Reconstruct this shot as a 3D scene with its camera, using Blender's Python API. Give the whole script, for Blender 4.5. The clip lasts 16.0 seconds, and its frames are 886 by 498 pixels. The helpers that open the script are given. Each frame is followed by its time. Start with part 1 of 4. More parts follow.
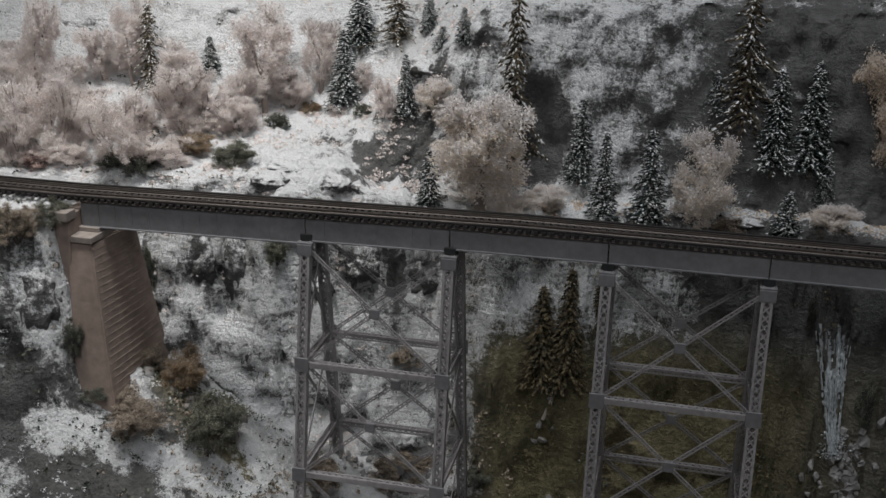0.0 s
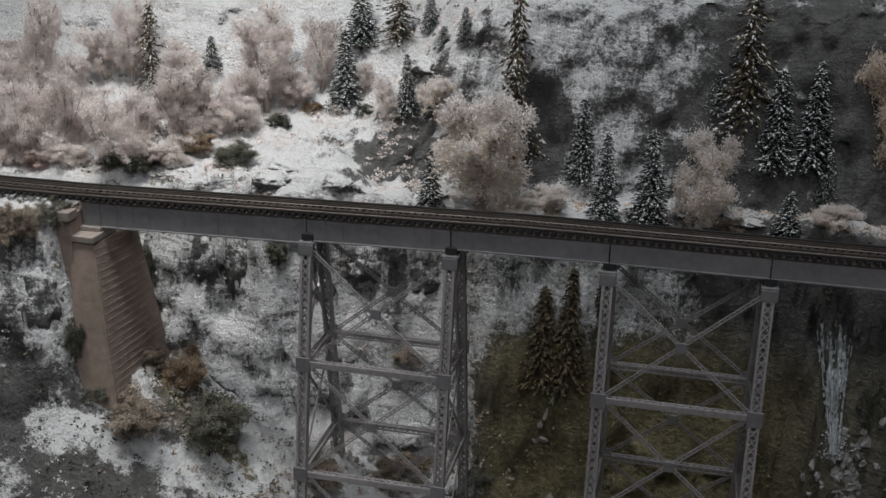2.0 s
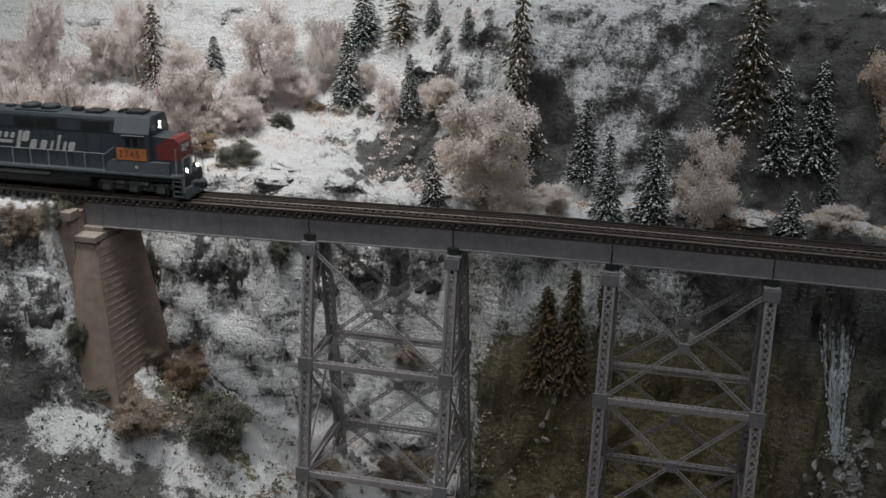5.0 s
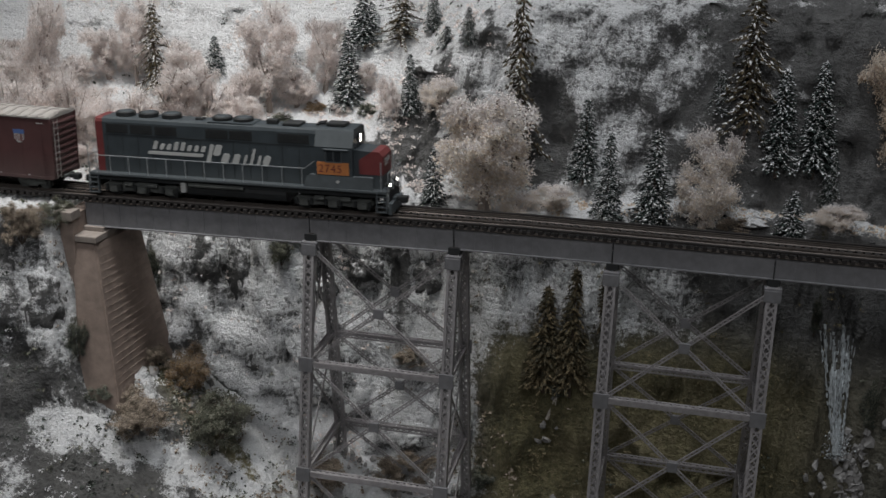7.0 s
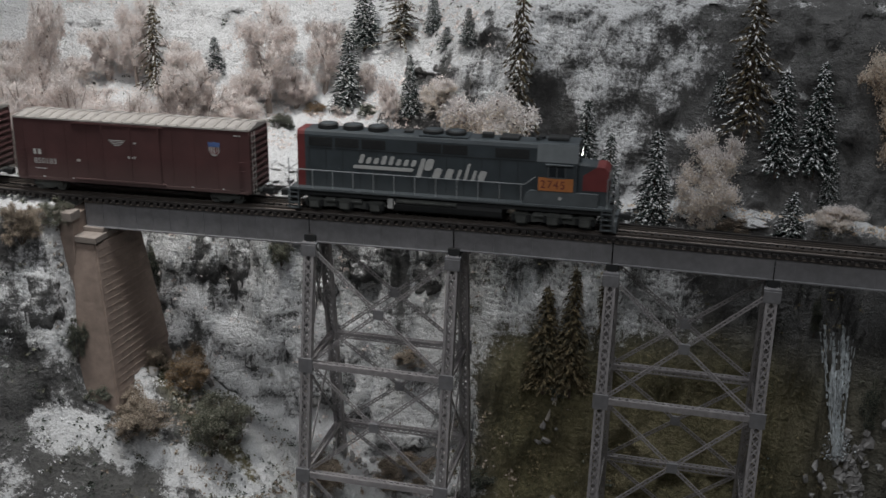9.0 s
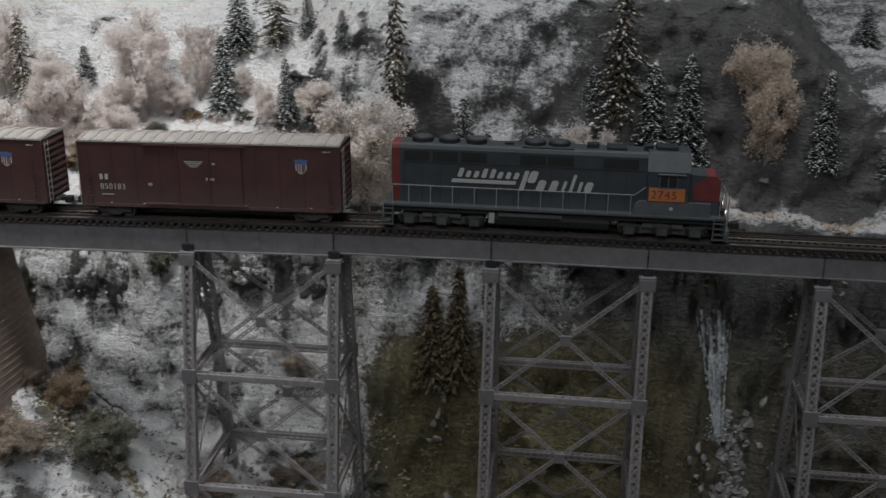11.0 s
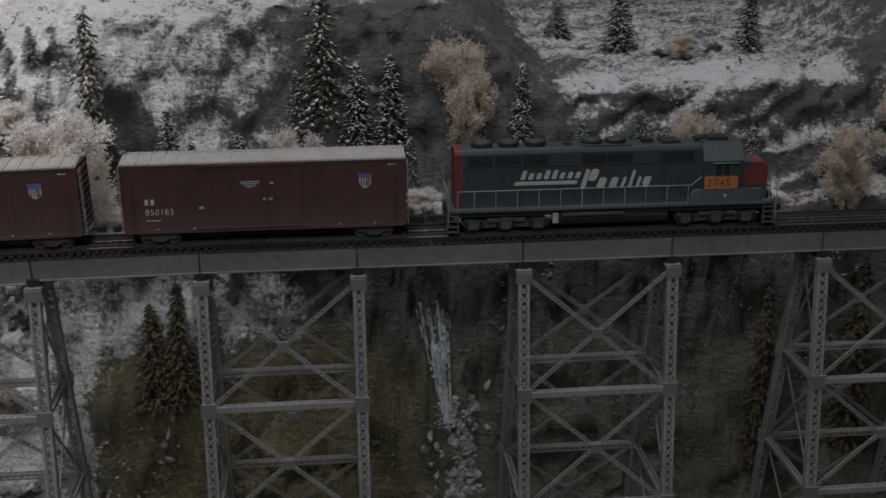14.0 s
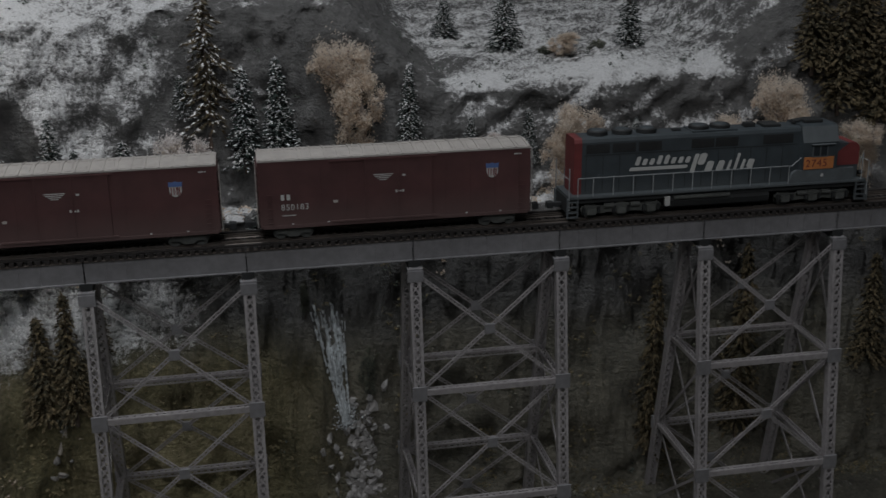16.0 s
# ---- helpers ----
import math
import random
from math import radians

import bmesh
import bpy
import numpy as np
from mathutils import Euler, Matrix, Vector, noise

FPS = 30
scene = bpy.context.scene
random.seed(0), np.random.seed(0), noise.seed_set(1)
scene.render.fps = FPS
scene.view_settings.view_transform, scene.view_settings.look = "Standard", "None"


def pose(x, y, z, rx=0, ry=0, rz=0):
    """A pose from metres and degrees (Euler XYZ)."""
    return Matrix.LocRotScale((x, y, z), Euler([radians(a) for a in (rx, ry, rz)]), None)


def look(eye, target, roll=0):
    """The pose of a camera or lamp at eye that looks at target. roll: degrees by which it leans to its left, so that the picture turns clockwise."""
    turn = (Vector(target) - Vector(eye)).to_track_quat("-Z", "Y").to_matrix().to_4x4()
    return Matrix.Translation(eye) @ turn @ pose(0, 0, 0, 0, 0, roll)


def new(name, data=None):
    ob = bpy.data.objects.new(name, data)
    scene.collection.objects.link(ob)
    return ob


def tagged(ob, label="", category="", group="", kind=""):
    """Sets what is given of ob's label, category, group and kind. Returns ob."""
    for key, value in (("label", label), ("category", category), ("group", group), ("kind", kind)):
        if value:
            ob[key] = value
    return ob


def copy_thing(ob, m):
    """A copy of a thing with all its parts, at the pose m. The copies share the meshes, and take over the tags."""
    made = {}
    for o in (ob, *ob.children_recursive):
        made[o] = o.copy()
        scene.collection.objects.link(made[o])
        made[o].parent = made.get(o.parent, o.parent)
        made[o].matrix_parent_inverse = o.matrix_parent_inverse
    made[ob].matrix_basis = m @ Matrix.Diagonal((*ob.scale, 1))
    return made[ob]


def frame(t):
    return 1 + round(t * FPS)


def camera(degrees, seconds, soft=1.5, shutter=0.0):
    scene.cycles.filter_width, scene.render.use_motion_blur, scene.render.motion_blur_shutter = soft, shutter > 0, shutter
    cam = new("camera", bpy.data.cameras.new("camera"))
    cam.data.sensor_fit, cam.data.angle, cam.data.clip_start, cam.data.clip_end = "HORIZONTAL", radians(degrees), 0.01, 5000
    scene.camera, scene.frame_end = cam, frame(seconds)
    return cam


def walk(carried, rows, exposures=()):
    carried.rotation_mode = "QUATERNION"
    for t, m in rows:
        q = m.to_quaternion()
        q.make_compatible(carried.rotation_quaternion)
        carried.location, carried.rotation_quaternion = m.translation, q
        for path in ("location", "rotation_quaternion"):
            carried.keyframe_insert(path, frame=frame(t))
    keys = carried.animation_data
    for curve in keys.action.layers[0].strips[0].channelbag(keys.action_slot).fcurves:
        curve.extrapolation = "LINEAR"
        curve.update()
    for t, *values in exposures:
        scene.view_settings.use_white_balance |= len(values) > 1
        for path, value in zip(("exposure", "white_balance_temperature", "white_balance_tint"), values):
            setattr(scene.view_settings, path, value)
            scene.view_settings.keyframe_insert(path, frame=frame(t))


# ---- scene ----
cam = camera(43.5, 16.0, soft=1.5, shutter=0.5)
PATH = [
    (0.00, pose(0.0411, -0.7045, 0.2569, 71.08, 0, 12.28) @ pose(0, 0, 0, 0, 0, 1.53)),
    (2.00, pose(0.0411, -0.7045, 0.2569, 71.07, 0, 12.35) @ pose(0, 0, 0, 0, 0, 1.53)),
    (4.00, pose(0.0411, -0.7045, 0.2569, 71.08, 0, 12.43) @ pose(0, 0, 0, 0, 0, 1.53)),
    (6.50, pose(0.0411, -0.7045, 0.2569, 71.05, 0, 12.51) @ pose(0, 0, 0, 0, 0, 1.53)),
    (8.00, pose(0.0411, -0.7045, 0.2569, 71.10, 0, 12.50) @ pose(0, 0, 0, 0, 0, 1.53)),
    (9.55, pose(0.0411, -0.7045, 0.2569, 71.10, 0, 12.50) @ pose(0, 0, 0, 0, 0, 1.53)),
    (10.30, pose(0.0473, -0.7047, 0.2579, 71.22, 0, 10.28) @ pose(0, 0, 0, 0, 0, 1.35)),
    (10.50, pose(0.0494, -0.7041, 0.2580, 71.22, 0, 9.36) @ pose(0, 0, 0, 0, 0, 1.19)),
    (11.00, pose(0.0544, -0.7025, 0.2581, 71.20, 0, 7.05) @ pose(0, 0, 0, 0, 0, 0.79)),
    (11.50, pose(0.0596, -0.7017, 0.2582, 71.37, 0, 4.79) @ pose(0, 0, 0, 0, 0, 0.64)),
    (12.00, pose(0.0664, -0.7013, 0.2597, 71.20, 0, 2.29) @ pose(0, 0, 0, 0, 0, 0.31)),
    (12.50, pose(0.0739, -0.7011, 0.2608, 71.20, 0, 0.23) @ pose(0, 0, 0, 0, 0, 0.16)),
    (13.00, pose(0.0804, -0.7015, 0.2609, 71.27, 0, -1.95) @ pose(0, 0, 0, 0, 0, 0.09)),
    (13.50, pose(0.0866, -0.7026, 0.2605, 71.27, 0, -3.68) @ pose(0, 0, 0, 0, 0, -0.09)),
    (14.00, pose(0.0923, -0.7040, 0.2593, 71.45, 0, -5.64) @ pose(0, 0, 0, 0, 0, -0.24)),
    (14.50, pose(0.0965, -0.7055, 0.2582, 71.53, 0, -7.29) @ pose(0, 0, 0, 0, 0, -0.58)),
    (15.00, pose(0.0991, -0.7069, 0.2580, 71.59, 0, -7.93) @ pose(0, 0, 0, 0, 0, -0.63)),
    (15.50, pose(0.1013, -0.7081, 0.2586, 71.50, 0, -9.11) @ pose(0, 0, 0, 0, 0, -0.63)),
    (16.00, pose(0.1032, -0.7091, 0.2591, 71.48, 0, -10.69) @ pose(0, 0, 0, 0, 0, -0.64)),
]
EXPOSURES = [(0.0, 0.0), (8.0, -0.04), (12.0, -0.03), (16.0, -0.06)]
walk(cam, PATH, EXPOSURES)

MM = 0.001


def P(x, y, z, rx=0, ry=0, rz=0):
    """A pose from millimetres and degrees."""
    return pose(x * MM, y * MM, z * MM, rx, ry, rz)


# ---- light: one bright layout lamp over the snowy end, dim room ----
world = bpy.data.worlds.new("room_air")
scene.world = world
world.use_nodes = True
world.node_tree.nodes["Background"].inputs[0].default_value = (0.66, 0.72, 0.80, 1)
world.node_tree.nodes["Background"].inputs[1].default_value = 0.06


def area(name, at, to, size, watts, colour):
    lamp = bpy.data.lights.new(name, "AREA")
    lamp.shape, lamp.size, lamp.energy, lamp.color = "DISK", size, watts, colour
    ob = new(name, lamp)
    ob.matrix_world = look([v * MM for v in at], [v * MM for v in to])
    return ob


spot = bpy.data.lights.new("layout_spot", "SPOT")
spot.energy, spot.color, spot.shadow_soft_size = 30.0, (1.0, 0.97, 0.93), 0.11
spot.spot_size, spot.spot_blend = math.radians(48), 1.0
new("layout_spot", spot).matrix_world = look((-0.43, -0.12, 0.93), (-0.38, 0.17, 0.0))
area("ceiling_lamp", (25, -110, 1150), (25, 40, -60), 0.40, 5.7, (0.95, 0.97, 1.0))
# broad soft fill added behind the camera to lift the dark fronts, no real fixture
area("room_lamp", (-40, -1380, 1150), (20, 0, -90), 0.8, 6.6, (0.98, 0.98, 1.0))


# ---- materials ----
def material(name, colour, rough=0.7, metal=0.0, vary=0.25, scale=400.0, bump=0.2, second=None, islands=False, glow=None, dust=None, thin=0.0):
    """Base colour with grain and blotches at two scales, and a fine relief."""
    m = bpy.data.materials.new(name)
    m.use_nodes = True
    n, l = m.node_tree.nodes, m.node_tree.links
    b = n["Principled BSDF"]
    b.inputs["Roughness"].default_value, b.inputs["Metallic"].default_value = rough, metal
    if glow:
        b.inputs["Emission Color"].default_value = (*colour, 1)
        b.inputs["Emission Strength"].default_value = glow
    co = n.new("ShaderNodeTexCoord")
    fine, wide = n.new("ShaderNodeTexNoise"), n.new("ShaderNodeTexNoise")
    fine.inputs["Scale"].default_value, wide.inputs["Scale"].default_value = scale, scale / 9
    fine.inputs["Detail"].default_value, wide.inputs["Detail"].default_value = 4, 5
    mixf = n.new("ShaderNodeMath")
    mixf.operation = "MULTIPLY_ADD"
    mixf.inputs[1].default_value = 0.5
    half = n.new("ShaderNodeMath")
    half.operation = "MULTIPLY"
    half.inputs[1].default_value = 0.5
    ramp = n.new("ShaderNodeValToRGB")
    dark = tuple(c * (1 - vary) for c in colour)
    lite = second or tuple(min(1, c * (1 + vary)) for c in colour)
    ramp.color_ramp.elements[0].position, ramp.color_ramp.elements[1].position = 0.3, 0.7
    ramp.color_ramp.elements[0].color, ramp.color_ramp.elements[1].color = (*dark, 1), (*lite, 1)
    for t in (fine, wide):
        l.new(co.outputs["Object"], t.inputs["Vector"])
    l.new(wide.outputs["Fac"], half.inputs[0])
    l.new(fine.outputs["Fac"], mixf.inputs[0])
    l.new(half.outputs[0], mixf.inputs[2])
    last = mixf
    if islands:
        geo = n.new("ShaderNodeNewGeometry")
        add = n.new("ShaderNodeMath")
        add.operation = "MULTIPLY_ADD"
        add.inputs[1].default_value = 0.45
        sub = n.new("ShaderNodeMath")
        sub.operation = "SUBTRACT"
        sub.inputs[1].default_value = 0.22
        l.new(geo.outputs["Random Per Island"], add.inputs[0])
        l.new(mixf.outputs[0], sub.inputs[0])
        l.new(sub.outputs[0], add.inputs[2])
        last = add
    l.new(last.outputs[0], ramp.inputs[0])
    colour_out = ramp.outputs[0]
    if dust:
        low, high, shade = dust
        pos, rise, blend = n.new("ShaderNodeSeparateXYZ"), n.new("ShaderNodeMapRange"), n.new("ShaderNodeMix")
        blend.data_type = "RGBA"
        rise.inputs["From Min"].default_value, rise.inputs["From Max"].default_value = high, low
        spread = n.new("ShaderNodeMath")
        spread.operation = "MULTIPLY"
        l.new(co.outputs["Object"], pos.inputs[0])
        l.new(pos.outputs[2], rise.inputs["Value"])
        l.new(rise.outputs[0], spread.inputs[0])
        l.new(wide.outputs["Fac"], spread.inputs[1])
        l.new(spread.outputs[0], blend.inputs[0])
        l.new(ramp.outputs[0], blend.inputs[6])
        blend.inputs[7].default_value = (*shade, 1)
        colour_out = blend.outputs[2]
    l.new(colour_out, b.inputs["Base Color"])
    if thin:
        glowthrough, share = n.new("ShaderNodeBsdfTranslucent"), n.new("ShaderNodeMixShader")
        share.inputs[0].default_value = thin
        l.new(colour_out, glowthrough.inputs["Color"])
        l.new(b.outputs[0], share.inputs[1])
        l.new(glowthrough.outputs[0], share.inputs[2])
        l.new(share.outputs[0], n["Material Output"].inputs["Surface"])
    if bump:
        bu = n.new("ShaderNodeBump")
        bu.inputs["Strength"].default_value, bu.inputs["Distance"].default_value = bump, 0.0008
        l.new(fine.outputs["Fac"], bu.inputs["Height"])
        l.new(bu.outputs[0], b.inputs["Normal"])
    return m


STEEL = material("weathered_grey_steel", (0.33, 0.315, 0.32), 0.6, 0.2, 0.3, 250)
GIRDER = material("grey_painted_girder", (0.20, 0.20, 0.21), 0.6, 0.1, 0.25, 200)
RAIL = material("worn_rail", (0.11, 0.095, 0.085), 0.55, 0.6, 0.3, 300)
TIE = material("creosoted_timber", (0.020, 0.017, 0.016), 0.85, 0, 0.5, 500)
CONCRETE = material("stained_concrete", (0.25, 0.195, 0.165), 0.9, 0, 0.3, 160, 0.5)
CAPSTONE = material("dusty_concrete", (0.27, 0.235, 0.21), 0.9, 0, 0.25, 200)
LOCO_GREY = material("dusty_dark_grey_paint", (0.040, 0.051, 0.058), 0.55, 0, 0.3, 120, 0.05, dust=(0.0, 0.03, (0.12, 0.13, 0.13)))
LOCO_RED = material("dusty_red_paint", (0.15, 0.03, 0.03), 0.6, 0, 0.25, 120, 0.05)
LOCO_DARK = material("sooty_black", (0.018, 0.02, 0.021), 0.7, 0, 0.4, 200, 0.1)
LOCO_LIGHT = material("dusty_light_grey", (0.085, 0.098, 0.105), 0.6, 0, 0.25, 160, 0.05)
TRUCK = material("road_dust_grey", (0.075, 0.08, 0.076), 0.85, 0, 0.45, 300, 0.3)
HANDRAIL = material("grey_wire", (0.30, 0.32, 0.33), 0.5, 0.2, 0.2, 300, 0)
LETTER = material("aged_white_lettering", (0.46, 0.47, 0.46), 0.7, 0, 0.15, 300, 0)
ORANGE = material("orange_number_panel", (0.50, 0.19, 0.06), 0.6, 0, 0.15, 200, 0)
GLASS = material("cab_window_glass", (0.03, 0.035, 0.04), 0.12, 0, 0.1, 100, 0)
BOXCAR = material("weathered_oxide_red", (0.072, 0.029, 0.029), 0.75, 0, 0.35, 60, 0.1, dust=(0.006, 0.030, (0.11, 0.085, 0.08)))
BOXROOF = material("dusty_galvanised_roof", (0.37, 0.35, 0.33), 0.7, 0.1, 0.2, 130, 0.1)
LOGO_BLUE = material("blue_shield_paint", (0.08, 0.14, 0.33), 0.6, 0, 0.1, 200, 0)
LAMP = material("lit_headlight", (1.0, 0.97, 0.88), 0.3, 0, 0.0, 100, 0, glow=9)
NEEDLES = material("dark_spruce_needles", (0.022, 0.034, 0.030), 0.8, 0, 0.5, 500, 0, islands=True)
GREEN_NEEDLES = material("brown_green_needles", (0.062, 0.058, 0.030), 0.85, 0, 0.6, 300, 0, second=(0.125, 0.095, 0.05), islands=True)
FROST = material("clumped_snow", (0.66, 0.67, 0.68), 0.9, 0, 0.35, 500, 0.2, second=(0.84, 0.85, 0.86), islands=True)
BARK = material("grey_brown_bark", (0.11, 0.085, 0.07), 0.9, 0, 0.45, 500, 0.4)
TWIG = material("frosted_pale_twigs", (0.34, 0.29, 0.26), 0.9, 0, 0.3, 400, 0.3)
LEAF_PINK = material("frosted_pinkish_leaves", (0.84, 0.735, 0.69), 0.9, 0, 0.2, 300, 0, second=(0.94, 0.88, 0.85), islands=True, thin=0.45)
LEAF_WHITE = material("snow_covered_leaves", (0.86, 0.80, 0.78), 0.9, 0, 0.16, 300, 0, second=(0.93, 0.91, 0.90), islands=True, thin=0.45)
LEAF_CREAM = material("frosted_cream_leaves", (0.82, 0.71, 0.60), 0.9, 0, 0.12, 300, 0, second=(0.90, 0.85, 0.78), islands=True, thin=0.45)
LEAF_AMBER = material("dry_amber_leaves", (0.64, 0.49, 0.36), 0.9, 0, 0.2, 300, 0, second=(0.86, 0.77, 0.66), islands=True, thin=0.45)
LEAF_OCHRE = material("ochre_foliage", (0.30, 0.17, 0.06), 0.9, 0, 0.45, 300, 0, second=(0.50, 0.36, 0.22), islands=True)
LEAF_RED = material("russet_foliage", (0.30, 0.10, 0.07), 0.9, 0, 0.45, 300, 0, second=(0.62, 0.45, 0.40), islands=True)
LEAF_GREEN = material("dull_green_foliage", (0.075, 0.085, 0.05), 0.9, 0, 0.5, 300, 0, second=(0.30, 0.30, 0.24), islands=True)
LEAF_DARK = material("dark_green_foliage", (0.028, 0.036, 0.028), 0.9, 0, 0.5, 300, 0, second=(0.11, 0.13, 0.11), islands=True)
LEAF_TAN = material("dry_tan_grass", (0.20, 0.15, 0.10), 0.9, 0, 0.5, 300, 0, second=(0.46, 0.39, 0.32), islands=True)
TURF = material("olive_brown_turf", (0.10, 0.092, 0.048), 0.9, 0, 0.5, 300, 0, second=(0.23, 0.19, 0.11), islands=True)
STONE = material("grey_boulder", (0.27, 0.265, 0.26), 0.9, 0, 0.55, 250, 0.6)
WATER_WHITE = material("white_falling_water", (0.50, 0.54, 0.56), 0.3, 0, 0.5, 300, 0.2, islands=True)
DRIFTWOOD = material("bleached_deadwood", (0.42, 0.39, 0.35), 0.9, 0, 0.35, 300, 0.4)
WALLPAINT = material("dim_room_paint", (0.55, 0.55, 0.56), 0.9, 0, 0.1, 8, 0.1)


def land_material():
    m = bpy.data.materials.new("snowy_rock_and_turf")
    m.use_nodes = True
    n, l = m.node_tree.nodes, m.node_tree.links
    b = n["Principled BSDF"]
    b.inputs["Roughness"].default_value = 0.92
    co, geo, cover = n.new("ShaderNodeTexCoord"), n.new("ShaderNodeNewGeometry"), n.new("ShaderNodeVertexColor")
    cover.layer_name = "cover"
    sep, nrm = n.new("ShaderNodeSeparateColor"), n.new("ShaderNodeSeparateXYZ")
    l.new(cover.outputs["Color"], sep.inputs[0])
    l.new(geo.outputs["Normal"], nrm.inputs[0])

    def tex(scale, detail, rough=0.6):
        t = n.new("ShaderNodeTexNoise")
        t.inputs["Scale"].default_value, t.inputs["Detail"].default_value, t.inputs["Roughness"].default_value = scale, detail, rough
        l.new(co.outputs["Object"], t.inputs["Vector"])
        return t.outputs["Fac"]

    def calc(op, a, c, d=None):
        t = n.new("ShaderNodeMath")
        t.operation = op
        for k, v in enumerate((a, c, d)):
            if v is None:
                continue
            if isinstance(v, (int, float)):
                t.inputs[k].default_value = v
            else:
                l.new(v, t.inputs[k])
        return t.outputs[0]

    def ramp(fac, stops):
        t = n.new("ShaderNodeValToRGB")
        e = t.color_ramp.elements
        while len(e) < len(stops):
            e.new(0.5)
        for k, (p, c) in enumerate(stops):
            e[k].position, e[k].color = p, (*c, 1)
        l.new(fac, t.inputs[0])
        return t.outputs[0]

    def blend(fac, a, c):
        t = n.new("ShaderNodeMix")
        t.data_type = "RGBA"
        l.new(fac, t.inputs[0])
        l.new(a, t.inputs[6])
        l.new(c, t.inputs[7])
        return t.outputs[2]

    mid, fine, grit, broad = tex(60, 6), tex(260, 5), tex(900, 3, 0.8), tex(14, 4)
    rock = ramp(calc("MULTIPLY_ADD", mid, 0.6, calc("MULTIPLY", fine, 0.4)), [(0.30, (0.075, 0.075, 0.075)), (0.5, (0.125, 0.125, 0.124)), (0.72, (0.20, 0.198, 0.195))])
    turf = ramp(calc("MULTIPLY_ADD", fine, 0.55, calc("MULTIPLY", broad, 0.45)), [(0.34, (0.085, 0.082, 0.045)), (0.5, (0.165, 0.148, 0.078)), (0.66, (0.27, 0.235, 0.145))])
    snow = ramp(grit, [(0.30, (0.60, 0.61, 0.62)), (0.6, (0.86, 0.87, 0.88))])
    ground = blend(sep.outputs[1], rock, turf)
    slant = n.new("ShaderNodeMapping")
    slant.inputs["Rotation"].default_value = (0.0, math.radians(33), 0.0)
    slant.inputs["Scale"].default_value = (0.3, 1.0, 1.6)
    layers = n.new("ShaderNodeTexNoise")
    layers.inputs["Scale"].default_value, layers.inputs["Detail"].default_value, layers.inputs["Roughness"].default_value = 75, 6, 0.62
    l.new(co.outputs["Object"], slant.inputs["Vector"])
    l.new(slant.outputs[0], layers.inputs["Vector"])
    lie = calc("ADD", calc("MULTIPLY_ADD", nrm.outputs[2], 0.8, 0.16), calc("MULTIPLY_ADD", mid, 0.8, -0.4))
    lie = calc("ADD", lie, calc("MULTIPLY_ADD", layers.outputs["Fac"], 1.5, -0.75))
    lie = calc("ADD", lie, calc("MULTIPLY_ADD", fine, 1.5, -0.75))
    lie = calc("ADD", lie, calc("MULTIPLY_ADD", grit, 1.2, -0.6))
    lie = calc("ADD", lie, calc("MULTIPLY_ADD", sep.outputs[0], 1.5, -1.25))
    clod = tex(430, 3, 0.7)
    lie = calc("ADD", lie, calc("MULTIPLY_ADD", clod, 0.9, -0.45))
    step = n.new("ShaderNodeMapRange")
    step.inputs["From Min"].default_value, step.inputs["From Max"].default_value = 0.08, 0.56
    l.new(lie, step.inputs["Value"])
    l.new(blend(step.outputs[0], ground, snow), b.inputs["Base Color"])
    bu = n.new("ShaderNodeBump")
    bu.inputs["Strength"].default_value, bu.inputs["Distance"].default_value = 1.0, 0.0036
    l.new(calc("ADD", calc("ADD", fine, calc("MULTIPLY", layers.outputs["Fac"], 1.6)), calc("ADD", calc("MULTIPLY", clod, 0.7), calc("MULTIPLY", grit, 0.4))), bu.inputs["Height"])
    l.new(bu.outputs[0], b.inputs["Normal"])
    return m


LAND = land_material()


# ---- mesh helpers: shapes are drawn in millimetres ----
def box(bm, x0, x1, y0, y1, z0, z1, bev=0.0):
    v = [bm.verts.new(c) for c in ((x0, y0, z0), (x1, y0, z0), (x1, y1, z0), (x0, y1, z0), (x0, y0, z1), (x1, y0, z1), (x1, y1, z1), (x0, y1, z1))]
    f = [bm.faces.new([v[i] for i in q]) for q in ((3, 2, 1, 0), (4, 5, 6, 7), (0, 1, 5, 4), (1, 2, 6, 5), (2, 3, 7, 6), (3, 0, 4, 7))]
    if bev:
        bmesh.ops.bevel(bm, geom=list({e for q in f for e in q.edges}), offset=bev, segments=2, affect="EDGES", profile=0.6)


def bar(bm, a, b, w, d, out=(0, -1, 0)):
    """A bar from a to b, w wide across and d deep along out."""
    a, b, out = Vector(a), Vector(b), Vector(out)
    s = (b - a).cross(out).normalized() * (w / 2)
    o = s.cross(b - a).normalized() * (d / 2)
    v = [bm.verts.new(p + s * i + o * j) for p in (a, b) for i, j in ((-1, -1), (1, -1), (1, 1), (-1, 1))]
    for q in ((0, 1, 2, 3), (7, 6, 5, 4), (0, 4, 5, 1), (1, 5, 6, 2), (2, 6, 7, 3), (3, 7, 4, 0)):
        bm.faces.new([v[i] for i in q])


def tube(bm, a, b, r0, r1=None, n=8):
    a, b = Vector(a), Vector(b)
    r1 = r0 if r1 is None else r1
    q = (b - a).to_track_quat("Z", "Y")
    rings = [[bm.verts.new(p + q @ Vector((r * math.cos(k * math.tau / n), r * math.sin(k * math.tau / n), 0))) for k in range(n)] for p, r in ((a, r0), (b, r1))]
    for k in range(n):
        bm.faces.new((rings[0][k], rings[0][k - 1], rings[1][k - 1], rings[1][k]))
    bm.faces.new(rings[0])
    bm.faces.new(rings[1][::-1])


